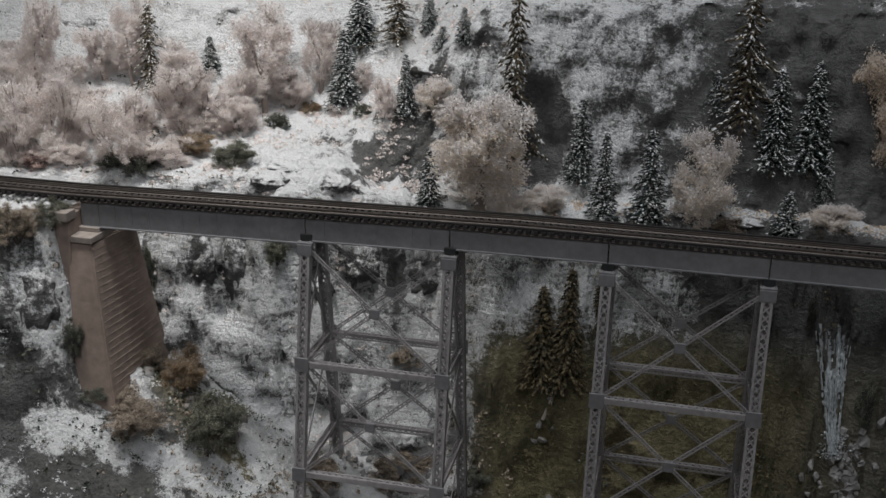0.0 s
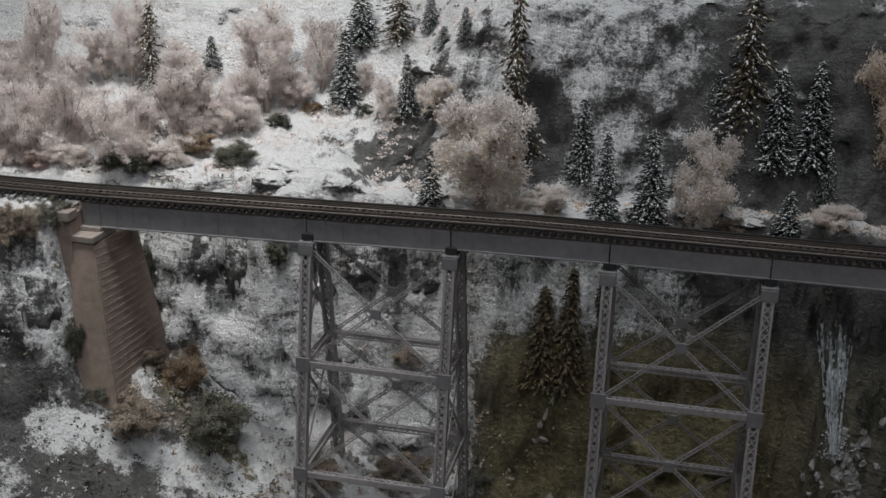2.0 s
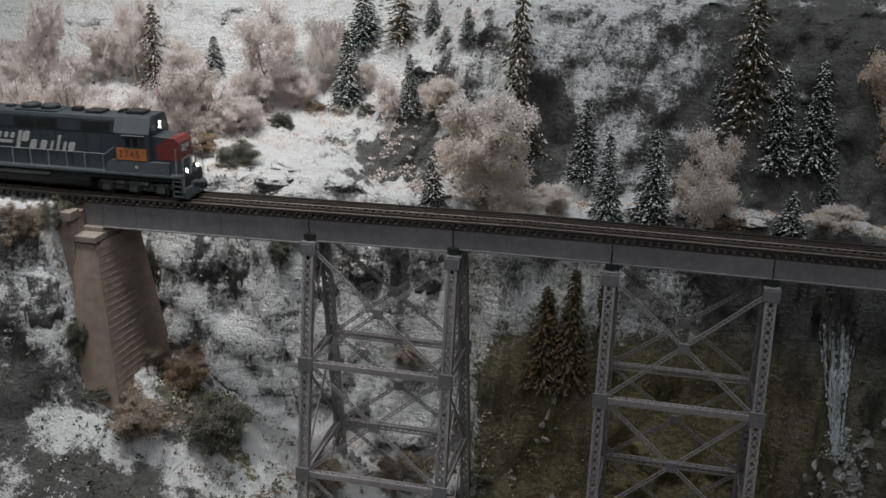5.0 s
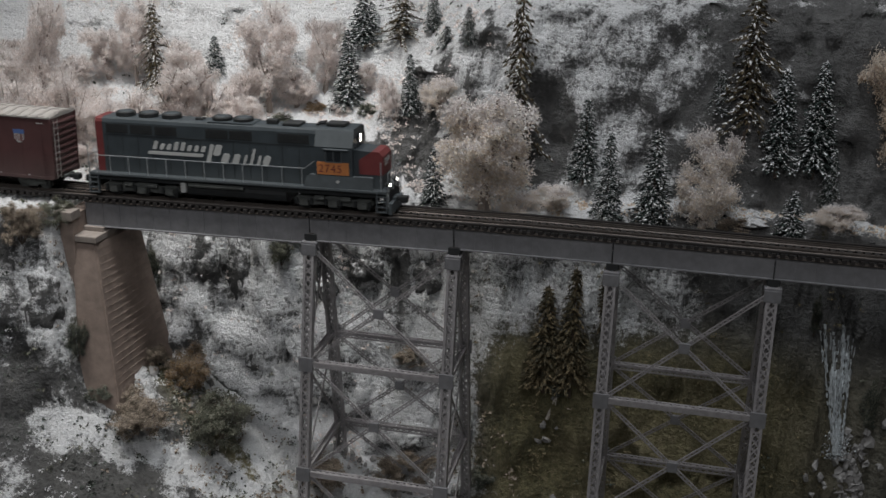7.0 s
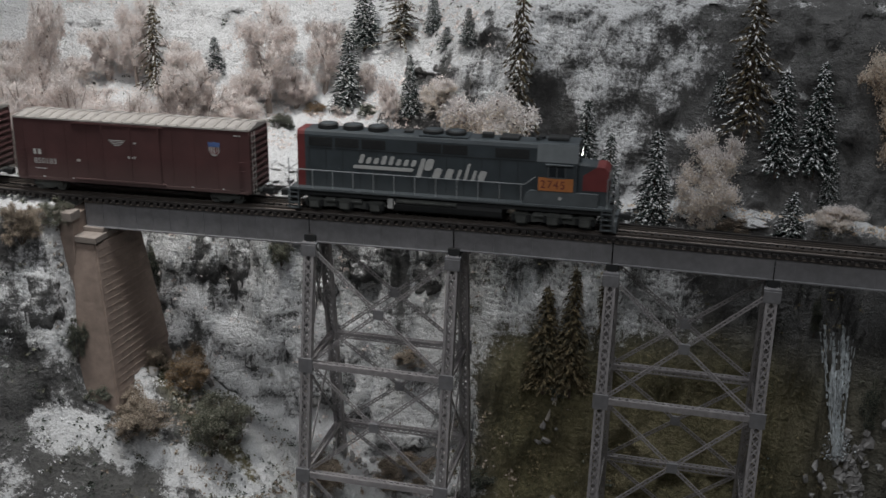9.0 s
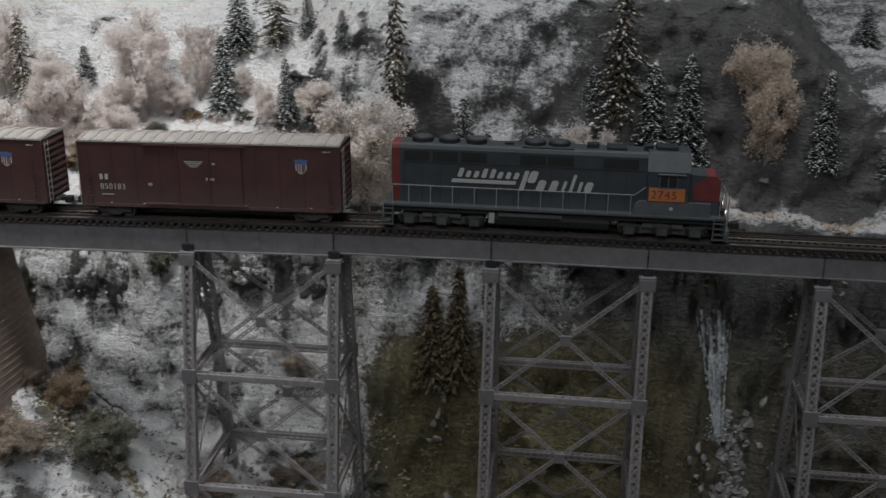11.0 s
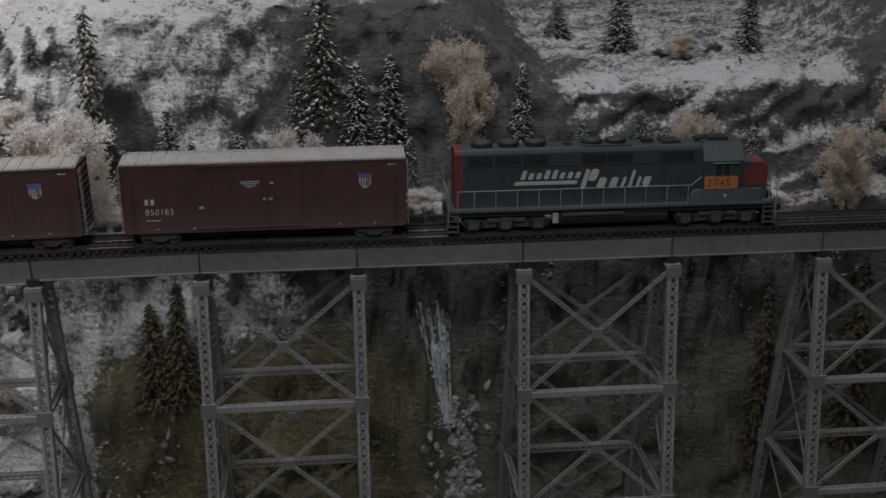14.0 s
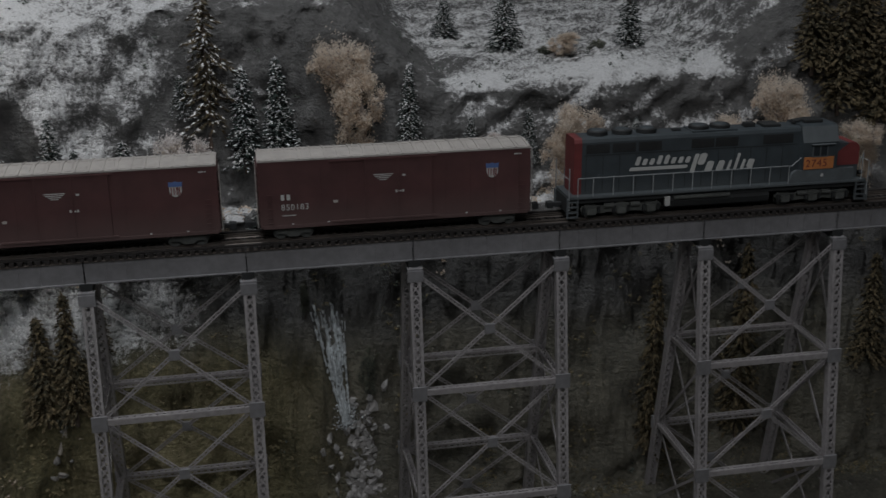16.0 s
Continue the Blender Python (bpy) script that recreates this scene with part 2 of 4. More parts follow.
def prism(bm, outline, y0, y1):
    """An outline of (x, z) drawn out from y0 to y1."""
    f = [bm.verts.new((x, y0, z)) for x, z in outline]
    g = [bm.verts.new((x, y1, z)) for x, z in outline]
    bm.faces.new(f)
    bm.faces.new(g[::-1])
    for k in range(len(f)):
        bm.faces.new((f[k], f[k - 1], g[k - 1], g[k]))


def prism_x(bm, outline, x0, x1):
    """An outline of (y, z) drawn out from x0 to x1."""
    f = [bm.verts.new((x0, y, z)) for y, z in outline]
    g = [bm.verts.new((x1, y, z)) for y, z in outline]
    bm.faces.new(f[::-1])
    bm.faces.new(g)
    for k in range(len(f)):
        bm.faces.new((f[k - 1], f[k], g[k], g[k - 1]))


def lattice(bm, a, b, w, d, pitch, out=(0, -1, 0)):
    """A laced bar: two flanges joined by crossed lacing."""
    a, b, out = Vector(a), Vector(b), Vector(out)
    run = b - a
    s = run.cross(out).normalized()
    edge = w * 0.22
    for k in (-1, 1):
        bar(bm, a + s * k * (w - edge) / 2, b + s * k * (w - edge) / 2, edge, d, out)
    n = max(2, round(run.length / pitch))
    for i in range(n):
        p, q = a + run * (i / n), a + run * ((i + 1) / n)
        o = s * (w / 2 - edge * 0.7)
        bar(bm, p - o, q + o, w * 0.14, d * 0.5, out)
        bar(bm, p + o, q - o, w * 0.14, d * 0.4, out)


def mesh_of(name, bm, mat, smooth=False):
    bmesh.ops.recalc_face_normals(bm, faces=bm.faces)
    bmesh.ops.scale(bm, vec=(MM, MM, MM), verts=bm.verts)
    me = bpy.data.meshes.new(name)
    bm.to_mesh(me)
    bm.free()
    me.materials.append(mat)
    if smooth:
        me.shade_smooth()
    return me


def part(name, bm, mat, parent=None, label="", smooth=False):
    ob = new(name, mesh_of(name, bm, mat, smooth))
    if parent is not None:
        ob.parent = parent
    if label:
        ob["label"] = label
    return ob


def thing(name, label, category, group="", kind="", at=None):
    ob = new(name)
    ob.empty_display_size = 0.01
    if at is not None:
        ob.matrix_basis = at
    return tagged(ob, label, category, group, kind)


def shape(fn, *a, **k):
    bm = bmesh.new()
    fn(bm, *a, **k)
    return bm


# ---- the land ----
def S(a, b, t):
    u = np.clip((t - a) / (b - a), 0.0, 1.0)
    return u * u * (3 - 2 * u)


def hill(x, y):
    """Height of the bare land, all in millimetres."""
    left, mid, right = S(-120, -420, x), S(-270, -100, x) * (1 - S(190, 290, x)), S(200, 300, x)
    floor = -262 + 30 * S(-40, 70, y) + 92 * S(76, 114, y)
    slope = -92 + 0.62 * np.minimum(y, 0) - 0.25 * np.clip(y, 0, 60)
    z = floor + (np.maximum(slope, -290) - floor) * left
    foot = 91 - 43 * left + 7 * np.sin(x / 37.0) + 5 * np.sin(x / 13.0)
    shelf = 8 + 7 * left + 4 * np.sin(x / 60.0)
    z = z + (shelf - z) * S(foot, foot + 32 + 12 * left + 4 * right, y)
    bluff = S(-374, -404, x) * S(-75, -14, y + 8 * np.sin(x / 19.0))
    z = z + (15 - z) * bluff * (1 - S(20, 60, y))
    start = 152 - 85 * S(-120, -330, x) - 8 * right
    wide = 42 + 160 * S(-110, -300, x)
    tall = 30 + 122 * mid + 62 * right
    z = z + tall * S(start, start + wide, y)
    back = np.maximum(y - start - wide, 0)
    z = z + back * (0.17 + 0.2 * mid - 0.06 * right) + 0.35 * np.maximum(y - 560, 0)
    z = z + S(-110, -270, x) * (70 * S(235, 330, y) + 0.55 * np.maximum(y - 300, 0))
    return z + 170 * S(500, 640, x) * S(120, 280, y)


def relief(x, y):
    """Horizontal and vertical roughness of the land in millimetres."""
    p = Vector((x, y, 0))
    big = noise.fractal(p / 45, 1.0, 2.1, 5)
    ridge = noise.ridged_multi_fractal(p / 60 + Vector((7, 3, 1)), 1.0, 2.1, 4, 1.0, 2.0)
    fine = noise.fractal(p / 11, 0.8, 2.0, 4)
    return big, ridge, fine


def land_z(x, y):
    big, ridge, fine = relief(x, y)
    return float(hill(np.float64(x), np.float64(y))) + 5 * big + 3.4 * fine


def lines_of(x):
    """Where the snowy spur and the band of brush below the abutment run."""
    return -58 + 0.31 * (x + 375), 22 - 0.35 * (x + 348)


def build_land():
    xs = np.concatenate([np.arange(-1640, -900, 40), np.arange(-900, -560, 12), np.arange(-560, 660, 3.2), np.arange(660, 1000, 12)])
    ys = np.concatenate([np.arange(-330, -130, 10), np.arange(-130, 55, 3.5), np.arange(55, 215, 2.0), np.arange(215, 420, 3.6), np.arange(420, 640, 6), np.arange(640, 1000, 14)])
    gx, gy = np.meshgrid(xs, ys)
    gz = hill(gx, gy)
    dy = np.gradient(gz, axis=0) / np.gradient(gy, axis=0)
    steep = np.clip(np.abs(dy) / 2.0, 0, 1)
    verts, cover = [], []
    for j in range(len(ys)):
        for i in range(len(xs)):
            x, y, z, s = gx[j, i], gy[j, i], gz[j, i], steep[j, i]
            big, ridge, fine = relief(x, y)
            face = noise.fractal(Vector((x / 26, z / 26, y / 60)), 1.0, 2.1, 5)
            crag = noise.ridged_multi_fractal(Vector((x / 38, z / 55, 3)), 1.0, 2.0, 4, 1.0, 2.0)
            shelfy = math.sin(z / 5.2 + 2.6 * big + x / 60.0) + 0.5 * math.sin(z / 2.3 + x / 33.0 + 3 * face)
            grain = noise.fractal(Vector((x / 6.0, z / 6.0, y / 9.0)), 0.8, 2.0, 3)
            strata = noise.ridged_multi_fractal(Vector(((x + 0.8 * z) / 80, (z - 0.55 * x) / 13, 6)), 1.0, 2.1, 4, 1.0, 2.0) - 1.0
            yy = y + s * (7 * face - 4 * (crag - 1) - 6.5 * strata + 1.6 * shelfy + 3.0 * grain)
            lump = noise.fractal(Vector((x / 5.0, y / 5.0, 9.0)), 0.7, 2.0, 2)
            zz = z + 1.7 * lump + 5 * big + 3.4 * fine + 3.0 * max(0.0, ridge - 1.1) * (y > 60) + s * 4 * face
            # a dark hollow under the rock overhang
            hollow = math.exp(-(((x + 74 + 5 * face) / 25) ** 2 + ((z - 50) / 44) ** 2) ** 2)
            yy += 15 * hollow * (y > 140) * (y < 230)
            # a bare rock bowl beside a snow drift behind the track
            bowl = math.exp(-((x + 197 + 8 * face) / 26) ** 2 - ((y - 166) / 20) ** 2)
            drift = math.exp(-((x + 246) / 30) ** 2 - ((y - 142) / 24) ** 2)
            zz += 9 * drift - 15 * bowl + 6 * noise.fractal(Vector((x / 13, y / 13, 8.0)), 0.9, 2.0, 3) * float(S(-330, -290, x)) * float(S(-120, -160, x)) * float(S(84, 104, y)) * float(S(240, 215, y))
            verts.append((x * MM, yy * MM, zz * MM))
            east = float(S(-120, 130, x))
            snow = 0.90 - 0.46 * east - 0.12 * float(S(220, 330, x)) * (z > 60) + 0.07 * big
            snow += s * float(S(120, 150, y)) * (0.02 + 0.30 * float(S(100, 10, x))) - 0.10 * float(S(60, 150, x)) * float(S(330, 230, x))
            snow += s * float(S(125, 110, y)) * float(S(-105, -85, z)) * 0.22 * float(S(130, 90, x))
            snow -= 0.08 * float(S(330, 460, y)) + 0.7 * float(S(550, 620, x))
            snow -= 0.22 * float(S(0, -40, y)) * float(S(-60, -110, z)) + 0.45 * float(S(-375, -420, x)) * float(S(0, -40, y))
            low = float(S(-60, -110, z))
            snow += 0.12 * float(S(-230, -330, x)) * (1 - low)
            turf = low * float(S(-150, -60, x + 30 * big))
            snow -= 0.75 * turf * (1 - 0.15 * big)
            snow -= 0.25 * low * float(S(-420, -350, x + 40 * big)) * float(S(60, 20, y)) * float(S(-230, -300, x))
            snow += 0.50 * float(S(-310, -260, x)) * float(S(-85, -130, x + 25 * big)) * float(S(-215, -180, z)) * (y < 130)
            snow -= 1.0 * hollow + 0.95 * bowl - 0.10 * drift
            snow += 0.16 * float(S(190, 206, y)) * float(S(205, 265, x)) * float(S(600, 545, x)) - 0.10 * s * float(S(200, 260, x))
            # a snowy spur and a band of brush below the abutment, open snow round the first tower
            if x < -95 and y < 112:
                spur, thicket = lines_of(x)
                near = float(S(-232, -252, x)) * float(S(-400, -375, x)) * float(S(-90, -105, z))
                brushy = near * math.exp(-((y - thicket + 14 * big) / 17) ** 2)
                snow += near * (0.55 * math.exp(-((y - spur + 10 * big) / 12) ** 2) - 0.40 * float(S(spur - 10, spur - 26, y))) - 0.75 * brushy
                snow += 0.75 * float(S(-312, -285, x)) * float(S(-95, -135, x + 25 * big)) * float(S(thicket + 16, thicket + 36, y)) * float(S(-70, -100, z)) * float(S(-222, -200, z))
            else:
                brushy = 0.0
            snow -= (0.30 + 1.0 * noise.fractal(Vector((x / 20, y / 20, 4.0)), 0.9, 2.0, 4)) * float(S(-292, -250, x)) * float(S(-90, -140, x)) * float(S(84, 100, y)) * float(S(225, 195, y))
            # bare pillars in the rock face and a bare ledge by the track
            pillar = noise.fractal(Vector((x / 20, z / 90, 5.0)), 1.0, 2.0, 3)
            snow -= 0.75 * max(0.0, pillar) * s * float(S(125, 105, y)) * float(S(-120, -90, z)) * float(S(-60, -140, x))
            snow -= 0.40 * float(S(-325, -305, x)) * float(S(-225, -248, x)) * math.exp(-((y - 92) / 7) ** 2)
            snow += 0.60 * noise.fractal(Vector((x / 17, y / 17, 2.0)), 0.9, 2.0, 3) * float(S(60, 30, y)) * float(S(-230, -280, x))
            snow -= 0.32 * float(S(20, 110, x)) * float(S(330, 240, x)) * float(S(140, 160, y)) * float(S(300, 240, y))
            snow -= 0.14 * s * east + 0.24 * float(S(-160, -60, x)) * float(S(145, 165, y)) * float(S(330, 240, y)) * float(S(330, 240, x))
            caught = noise.ridged_multi_fractal(Vector(((x + 1.1 * z) / 120, (z - 0.5 * x) / 26, 2.5)), 1.0, 2.1, 4, 1.0, 2.0) - 1.0
            snow += (0.20 + 0.60 * caught) * east * float(S(128, 140, y)) * float(S(230, 205, y)) * (1 - hollow)
            snow += 0.38 * float(S(-130, -95, x)) * float(S(75, 30, x)) * float(S(-122, -104, z + 8 * big)) * float(S(-20, -40, z)) * (y < 125)
            snow += 0.16 * float(S(40, 90, x)) * float(S(128, 140, y)) * float(S(200, 185, y))
            wet = math.exp(-((x - 163) / 26) ** 2) * float(S(-150, -130, z)) * float(S(-25, -45, z)) * (y < 118)
            snow -= 0.5 * wet
            # turf darker to the right, partly the light's falloff put into the cover
            brown = max(turf * (1 - 0.6 * float(S(110, 200, x))), brushy, 0.05 * low * float(S(-410, -350, x + 50 * big)) * float(S(75, 30, y)) * float(S(-220, -300, x + 30 * big)))
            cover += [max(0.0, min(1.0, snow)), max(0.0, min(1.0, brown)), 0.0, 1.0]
    w = len(xs)
    faces = [(j * w + i, j * w + i + 1, (j + 1) * w + i + 1, (j + 1) * w + i) for j in range(len(ys) - 1) for i in range(w - 1)]
    me = bpy.data.meshes.new("ground")
    me.from_pydata(verts, [], faces)
    col = me.color_attributes.new("cover", "FLOAT_COLOR", "POINT")
    col.data.foreach_set("color", cover)
    me.materials.append(LAND)
    me.shade_smooth()
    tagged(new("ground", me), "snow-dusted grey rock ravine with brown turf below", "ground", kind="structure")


build_land()


def room():
    """Floor, walls and ceiling of the dim room that holds the layout."""
    for name, b in (("floor", (-3000, 3000, -3500, 1400, -1020, -1000)), ("ceiling", (-3000, 3000, -3500, 1400, 1900, 1920)),
                    ("wall_north", (-3000, 3000, 1400, 1450, -1000, 1900)), ("wall_south", (-3000, 3000, -3550, -3500, -1000, 1900)),
                    ("wall_west", (-3050, -3000, -3500, 1400, -1000, 1900)), ("wall_east", (3000, 3050, -3500, 1400, -1000, 1900))):
        bm = shape(box, *b)
        ob = part(name, bm, WALLPAINT)
        tagged(ob, "plain dim grey painted room surface", name.split("_")[0], kind="structure")


room()


# ---- the viaduct ----
BATTER, BACK_BATTER, TOPW, LEVEL, LONG = 0.115, 0.195, 32.3, 84.4, 104.0


def leg_at(x, side, z):
    return (x, -BATTER * -z if side == 0 else TOPW + BACK_BATTER * -z, z)


def build_tower(at):
    t = thing("trestle_tower", "grey laced steel trestle tower under the girders", "trestle tower", "viaduct towers", at=at)
    out = ((0, -1, 0), (0, 1, 0))
    for side in (0, 1):
        for x in (0, LONG):
            bm = bmesh.new()
            a, b = leg_at(x, side, 6), leg_at(x, side, -262)
            for o in (-2.6, 2.6):
                lattice(bm, (a[0], a[1] + o, a[2]), (b[0], b[1] + o, b[2]), 7.6, 1.0, 6.2)
            for o in (-3.5, 3.5):
                bar(bm, (a[0] + o, a[1], a[2]), (b[0] + o, b[1], b[2]), 5.0, 0.6, (1, 0, 0))
            part("leg", bm, STEEL, t)
            for z, w, h in ((0, 11, 8), (-LEVEL, 10.5, 11), (-2 * LEVEL, 10.5, 11)):
                c = leg_at(x, side, z)
                k = -1 if side == 0 else 1
                bm = bmesh.new()
                box(bm, c[0] - w / 2, c[0] + w / 2, c[1] + k * 3.2 - 0.7, c[1] + k * 3.2 + 0.7, z - h / 2, z + h / 2, 0.25)
                if z == 0:
                    box(bm, c[0] - w / 2, c[0] + w / 2, c[1] - 3.4, c[1] + 3.4, z + h / 2 - 0.2, z + h / 2 + 1.4, 0.2)
                part("gusset", bm, GIRDER, t)
    for z in (-LEVEL, -2 * LEVEL):
        for side in (0, 1):
            a, b = leg_at(0, side, z), leg_at(LONG, side, z)
            bm = bmesh.new()
            lattice(bm, (3, a[1], z + 2.0), (LONG - 3, b[1], z + 2.0), 5.0, 0.7, 5.0, (0, 0, 1))
            for o in (-2.4, 2.4):
                if side == 0:
                    box(bm, 3, LONG - 3, a[1] + o - 0.3, a[1] + o + 0.3, z - 1.9, z + 1.9)
                else:
                    lattice(bm, (3, a[1] + o, z), (LONG - 3, b[1] + o, z), 4.2, 0.7, 5.0)
            part("strut", bm, STEEL, t)
        for x in (0, LONG):
            a, b = leg_at(x, 0, z), leg_at(x, 1, z)
            part("cross_strut", shape(lattice, (x, a[1] + 3, z), (x, b[1] - 3, z), 5.0, 3.2, 5.0, (0, 0, 1)), STEEL, t)
    for k in range(3):
        z0, z1 = -k * LEVEL, -(k + 1) * LEVEL
        for side in (0, 1):
            y = 0.6 if side == 0 else -0.6
            for xa, xb in ((3, LONG - 3), (LONG - 3, 3)):
                a, b = leg_at(xa, side, z0), leg_at(xb, side, z1)
                part("diagonal", shape(lattice, (a[0], a[1] + y * (xa > 9), a[2] - 1), (b[0], b[1] + y * (xa > 9), b[2] + 2), 2.7, 0.9, 4.0), STEEL, t)
            c = leg_at(LONG / 2, side, (z0 + z1) / 2)
            part("centre_plate", shape(box, c[0] - 3.6, c[0] + 3.6, c[1] - 1.3, c[1] + 1.3, c[2] - 3.6, c[2] + 3.6, 0.3), GIRDER, t)
        for x in (0, LONG):
            for sa in (0, 1):
                a, b = leg_at(x, sa, z0 - 2), leg_at(x, 1 - sa, z1 + 2)
                part("sway_brace", shape(bar, (x + 0.7 * (sa * 2 - 1), a[1], a[2]), (x + 0.7 * (sa * 2 - 1), b[1], b[2]), 2.2, 0.8, (1, 0, 0)), STEEL, t)
    for x in (0, LONG):
        part("cap_beam", shape(box, x - 4.2, x + 4.2, 0, TOPW, 4.5, 10.6, 0.3), LOCO_DARK, t)
        for y in (2.6, TOPW - 2.6):
            part("bearing", shape(box, x - 2.4, x + 2.4, y - 2.2, y + 2.2, 5.2, 10.8, 0.3), TIE, t)
    for side in (0, 1):
        for x in (0, LONG):
            c = leg_at(x, side, -260)
            part("footing", shape(box, x - 9, x + 9, c[1] - 9, c[1] + 9, -268, -256, 0.8), CONCRETE, t)
    return t


TOWERS = [-211.5, 0.5, 217.0, 428.5]
first = build_tower(P(TOWERS[0], 0, 0))
for x in TOWERS[1:]:
    copy_thing(first, P(x, 0, 0))


def dip(x):
    """How far the line falls below its level towards the abutment, in millimetres."""
    return 0.02 * max(0.0, -60.0 - max(x, -400.0))


def build_span(x0, x1, z0):
    tilt = math.degrees(math.atan2(dip(x0) - dip(x1), x1 - x0))
    s = thing("girder_span", "grey riveted plate girder bridge span with stiffeners", "bridge girder", "viaduct spans", at=P(x0, 0, -dip(x0), 0, -tilt, 0))
    n = x1 - x0 - 0.8
    for y in (2.6, TOPW - 2.6):
        k = -1 if y < 10 else 1
        part("web", shape(box, 0, n, y - 0.5, y + 0.5, z0 + 0.8, 25.0), GIRDER, s)
        for z in (z0, 25.0):
            part("flange", shape(box, 0, n, y - 2.2, y + 2.2, z, z + 0.9, 0.15), GIRDER if z < 20 else RAIL, s)
        m = max(2, round(n / 13.0))
        for i in range(m + 1):
            xx = 0.5 + (n - 1) * i / m
            part("stiffener", shape(box, xx - 0.35, xx + 0.35, min(y, y + k * 1.0), max(y, y + k * 1.0), z0 + 0.9, 25.0), GIRDER, s)
    for i in range(int(n // 26) + 1):
        part("cross_frame", shape(box, 4 + i * 26, 5 + i * 26, 3.2, TOPW - 3.2, z0 + 3, 23), LOCO_DARK, s)


EDGES = [-386.0]
for x in TOWERS:
    EDGES += [x, x + LONG]
EDGES += [640.0, 745.0]
for a, b in zip(EDGES, EDGES[1:]):
    build_span(a, b, 6.0 if a < -300 else 8.0 if a < -200 else 10.0)

TRACK_Y = TOPW / 2 + 1.0


def runs(bm, section):
    """A section of (y, z) drawn along the line, which bends where it begins to fall."""
    for a, b in ((-1600.0, -400.0), (-400.0, -60.0), (-60.0, 900.0)):
        f = [bm.verts.new((a, y, z - dip(a))) for y, z in section]
        g = [bm.verts.new((b, y, z - dip(b))) for y, z in section]
        bm.faces.new(f[::-1])
        bm.faces.new(g)
        for k in range(len(f)):
            bm.faces.new((f[k - 1], f[k], g[k], g[k - 1]))


def build_track():
    t = thing("railway_track", "dark timber-tied railway track with worn rails across the viaduct", "railway track")
    x0, x1 = -1600.0, 900.0
    for k in (-1, 1):
        for name, off, h in (("rail", 8.6, 2.1), ("guard_rail", 5.6, 1.7)):
            y = TRACK_Y + k * off
            bm = bmesh.new()
            section = [(y - 1, 28.2), (y + 1, 28.2), (y + 0.3, 28.8), (y + 0.25, 28.2 + h * 0.6), (y + 0.5, 28.2 + h * 0.72), (y + 0.45, 28.2 + h), (y - 0.45, 28.2 + h), (y - 0.5, 28.2 + h * 0.72), (y - 0.25, 28.2 + h * 0.6), (y - 0.3, 28.8)]
            runs(bm, section)
            part(name, bm, RAIL, t)
        y = TRACK_Y + k * 15.2
        part("guard_timber", shape(runs, [(y - 1, 28.4), (y + 1, 28.4), (y + 1, 29.7), (y + 0.7, 30), (y - 0.7, 30), (y - 1, 29.7)]), TIE, t)
    bm = bmesh.new()
    x = x0
    while x < x1:
        j = random.uniform(-0.3, 0.3)
        box(bm, x + j, x + j + 2.9, TRACK_Y - 17.4 + j, TRACK_Y + 17.4 + j, 25.95 - dip(x), 28.25 - dip(x))
        x += 5.4
    tagged(part("tie", bm, TIE, t), kind="stuff")


build_track()


def build_pier():
    p = thing("abutment_pier", "tapered board-marked brown concrete abutment pier", "bridge pier", at=P(-367, 0, 0))
    bm = bmesh.new()
    ring = ((-24, -13, -8), (-5, -13, -8), (2, 42, -8), (-18, 42, -8), (-12, -42, -175), (25, -42, -175), (25, 62, -175), (-6, 62, -175))
    v = [bm.verts.new(c) for c in ring]
    for q in ((0, 1, 2, 3), (7, 6, 5, 4), (0, 4, 5, 1), (1, 5, 6, 2), (2, 6, 7, 3), (3, 7, 4, 0)):
        bm.faces.new([v[i] for i in q])
    bmesh.ops.bevel(bm, geom=list(bm.edges), offset=1.0, segments=2, affect="EDGES")
    shaft = part("shaft", bm, CONCRETE, p)
    for i in range(30):
        z = -14 - i * 5.2
        u = (-8 - z) / 167.0
        bm = bmesh.new()
        bar(bm, (-5 + 30 * u - 0.1, -12 - 29 * u, z), (2 + 23 * u - 0.1, 41 + 20 * u, z), 0.3, 0.35, (1, 0, 0))
        part("board_mark", bm, CONCRETE, shaft)
    part("cap", shape(box, -25, -3, -15, 38, -8, -3.0, 0.8), CAPSTONE, p)
    part("bed_stone", shape(box, -22, -4, -2, 34, -3.0, 0.4, 0.5), CAPSTONE, p)
    part("backwall", shape(box, -31, -20, -16, 40, -60, 12.5, 0.8), CONCRETE, p)
    part("parapet", shape(box, -33, -19, -19, -6, 8.5, 15.5, 0.8), CAPSTONE, p)


build_pier()


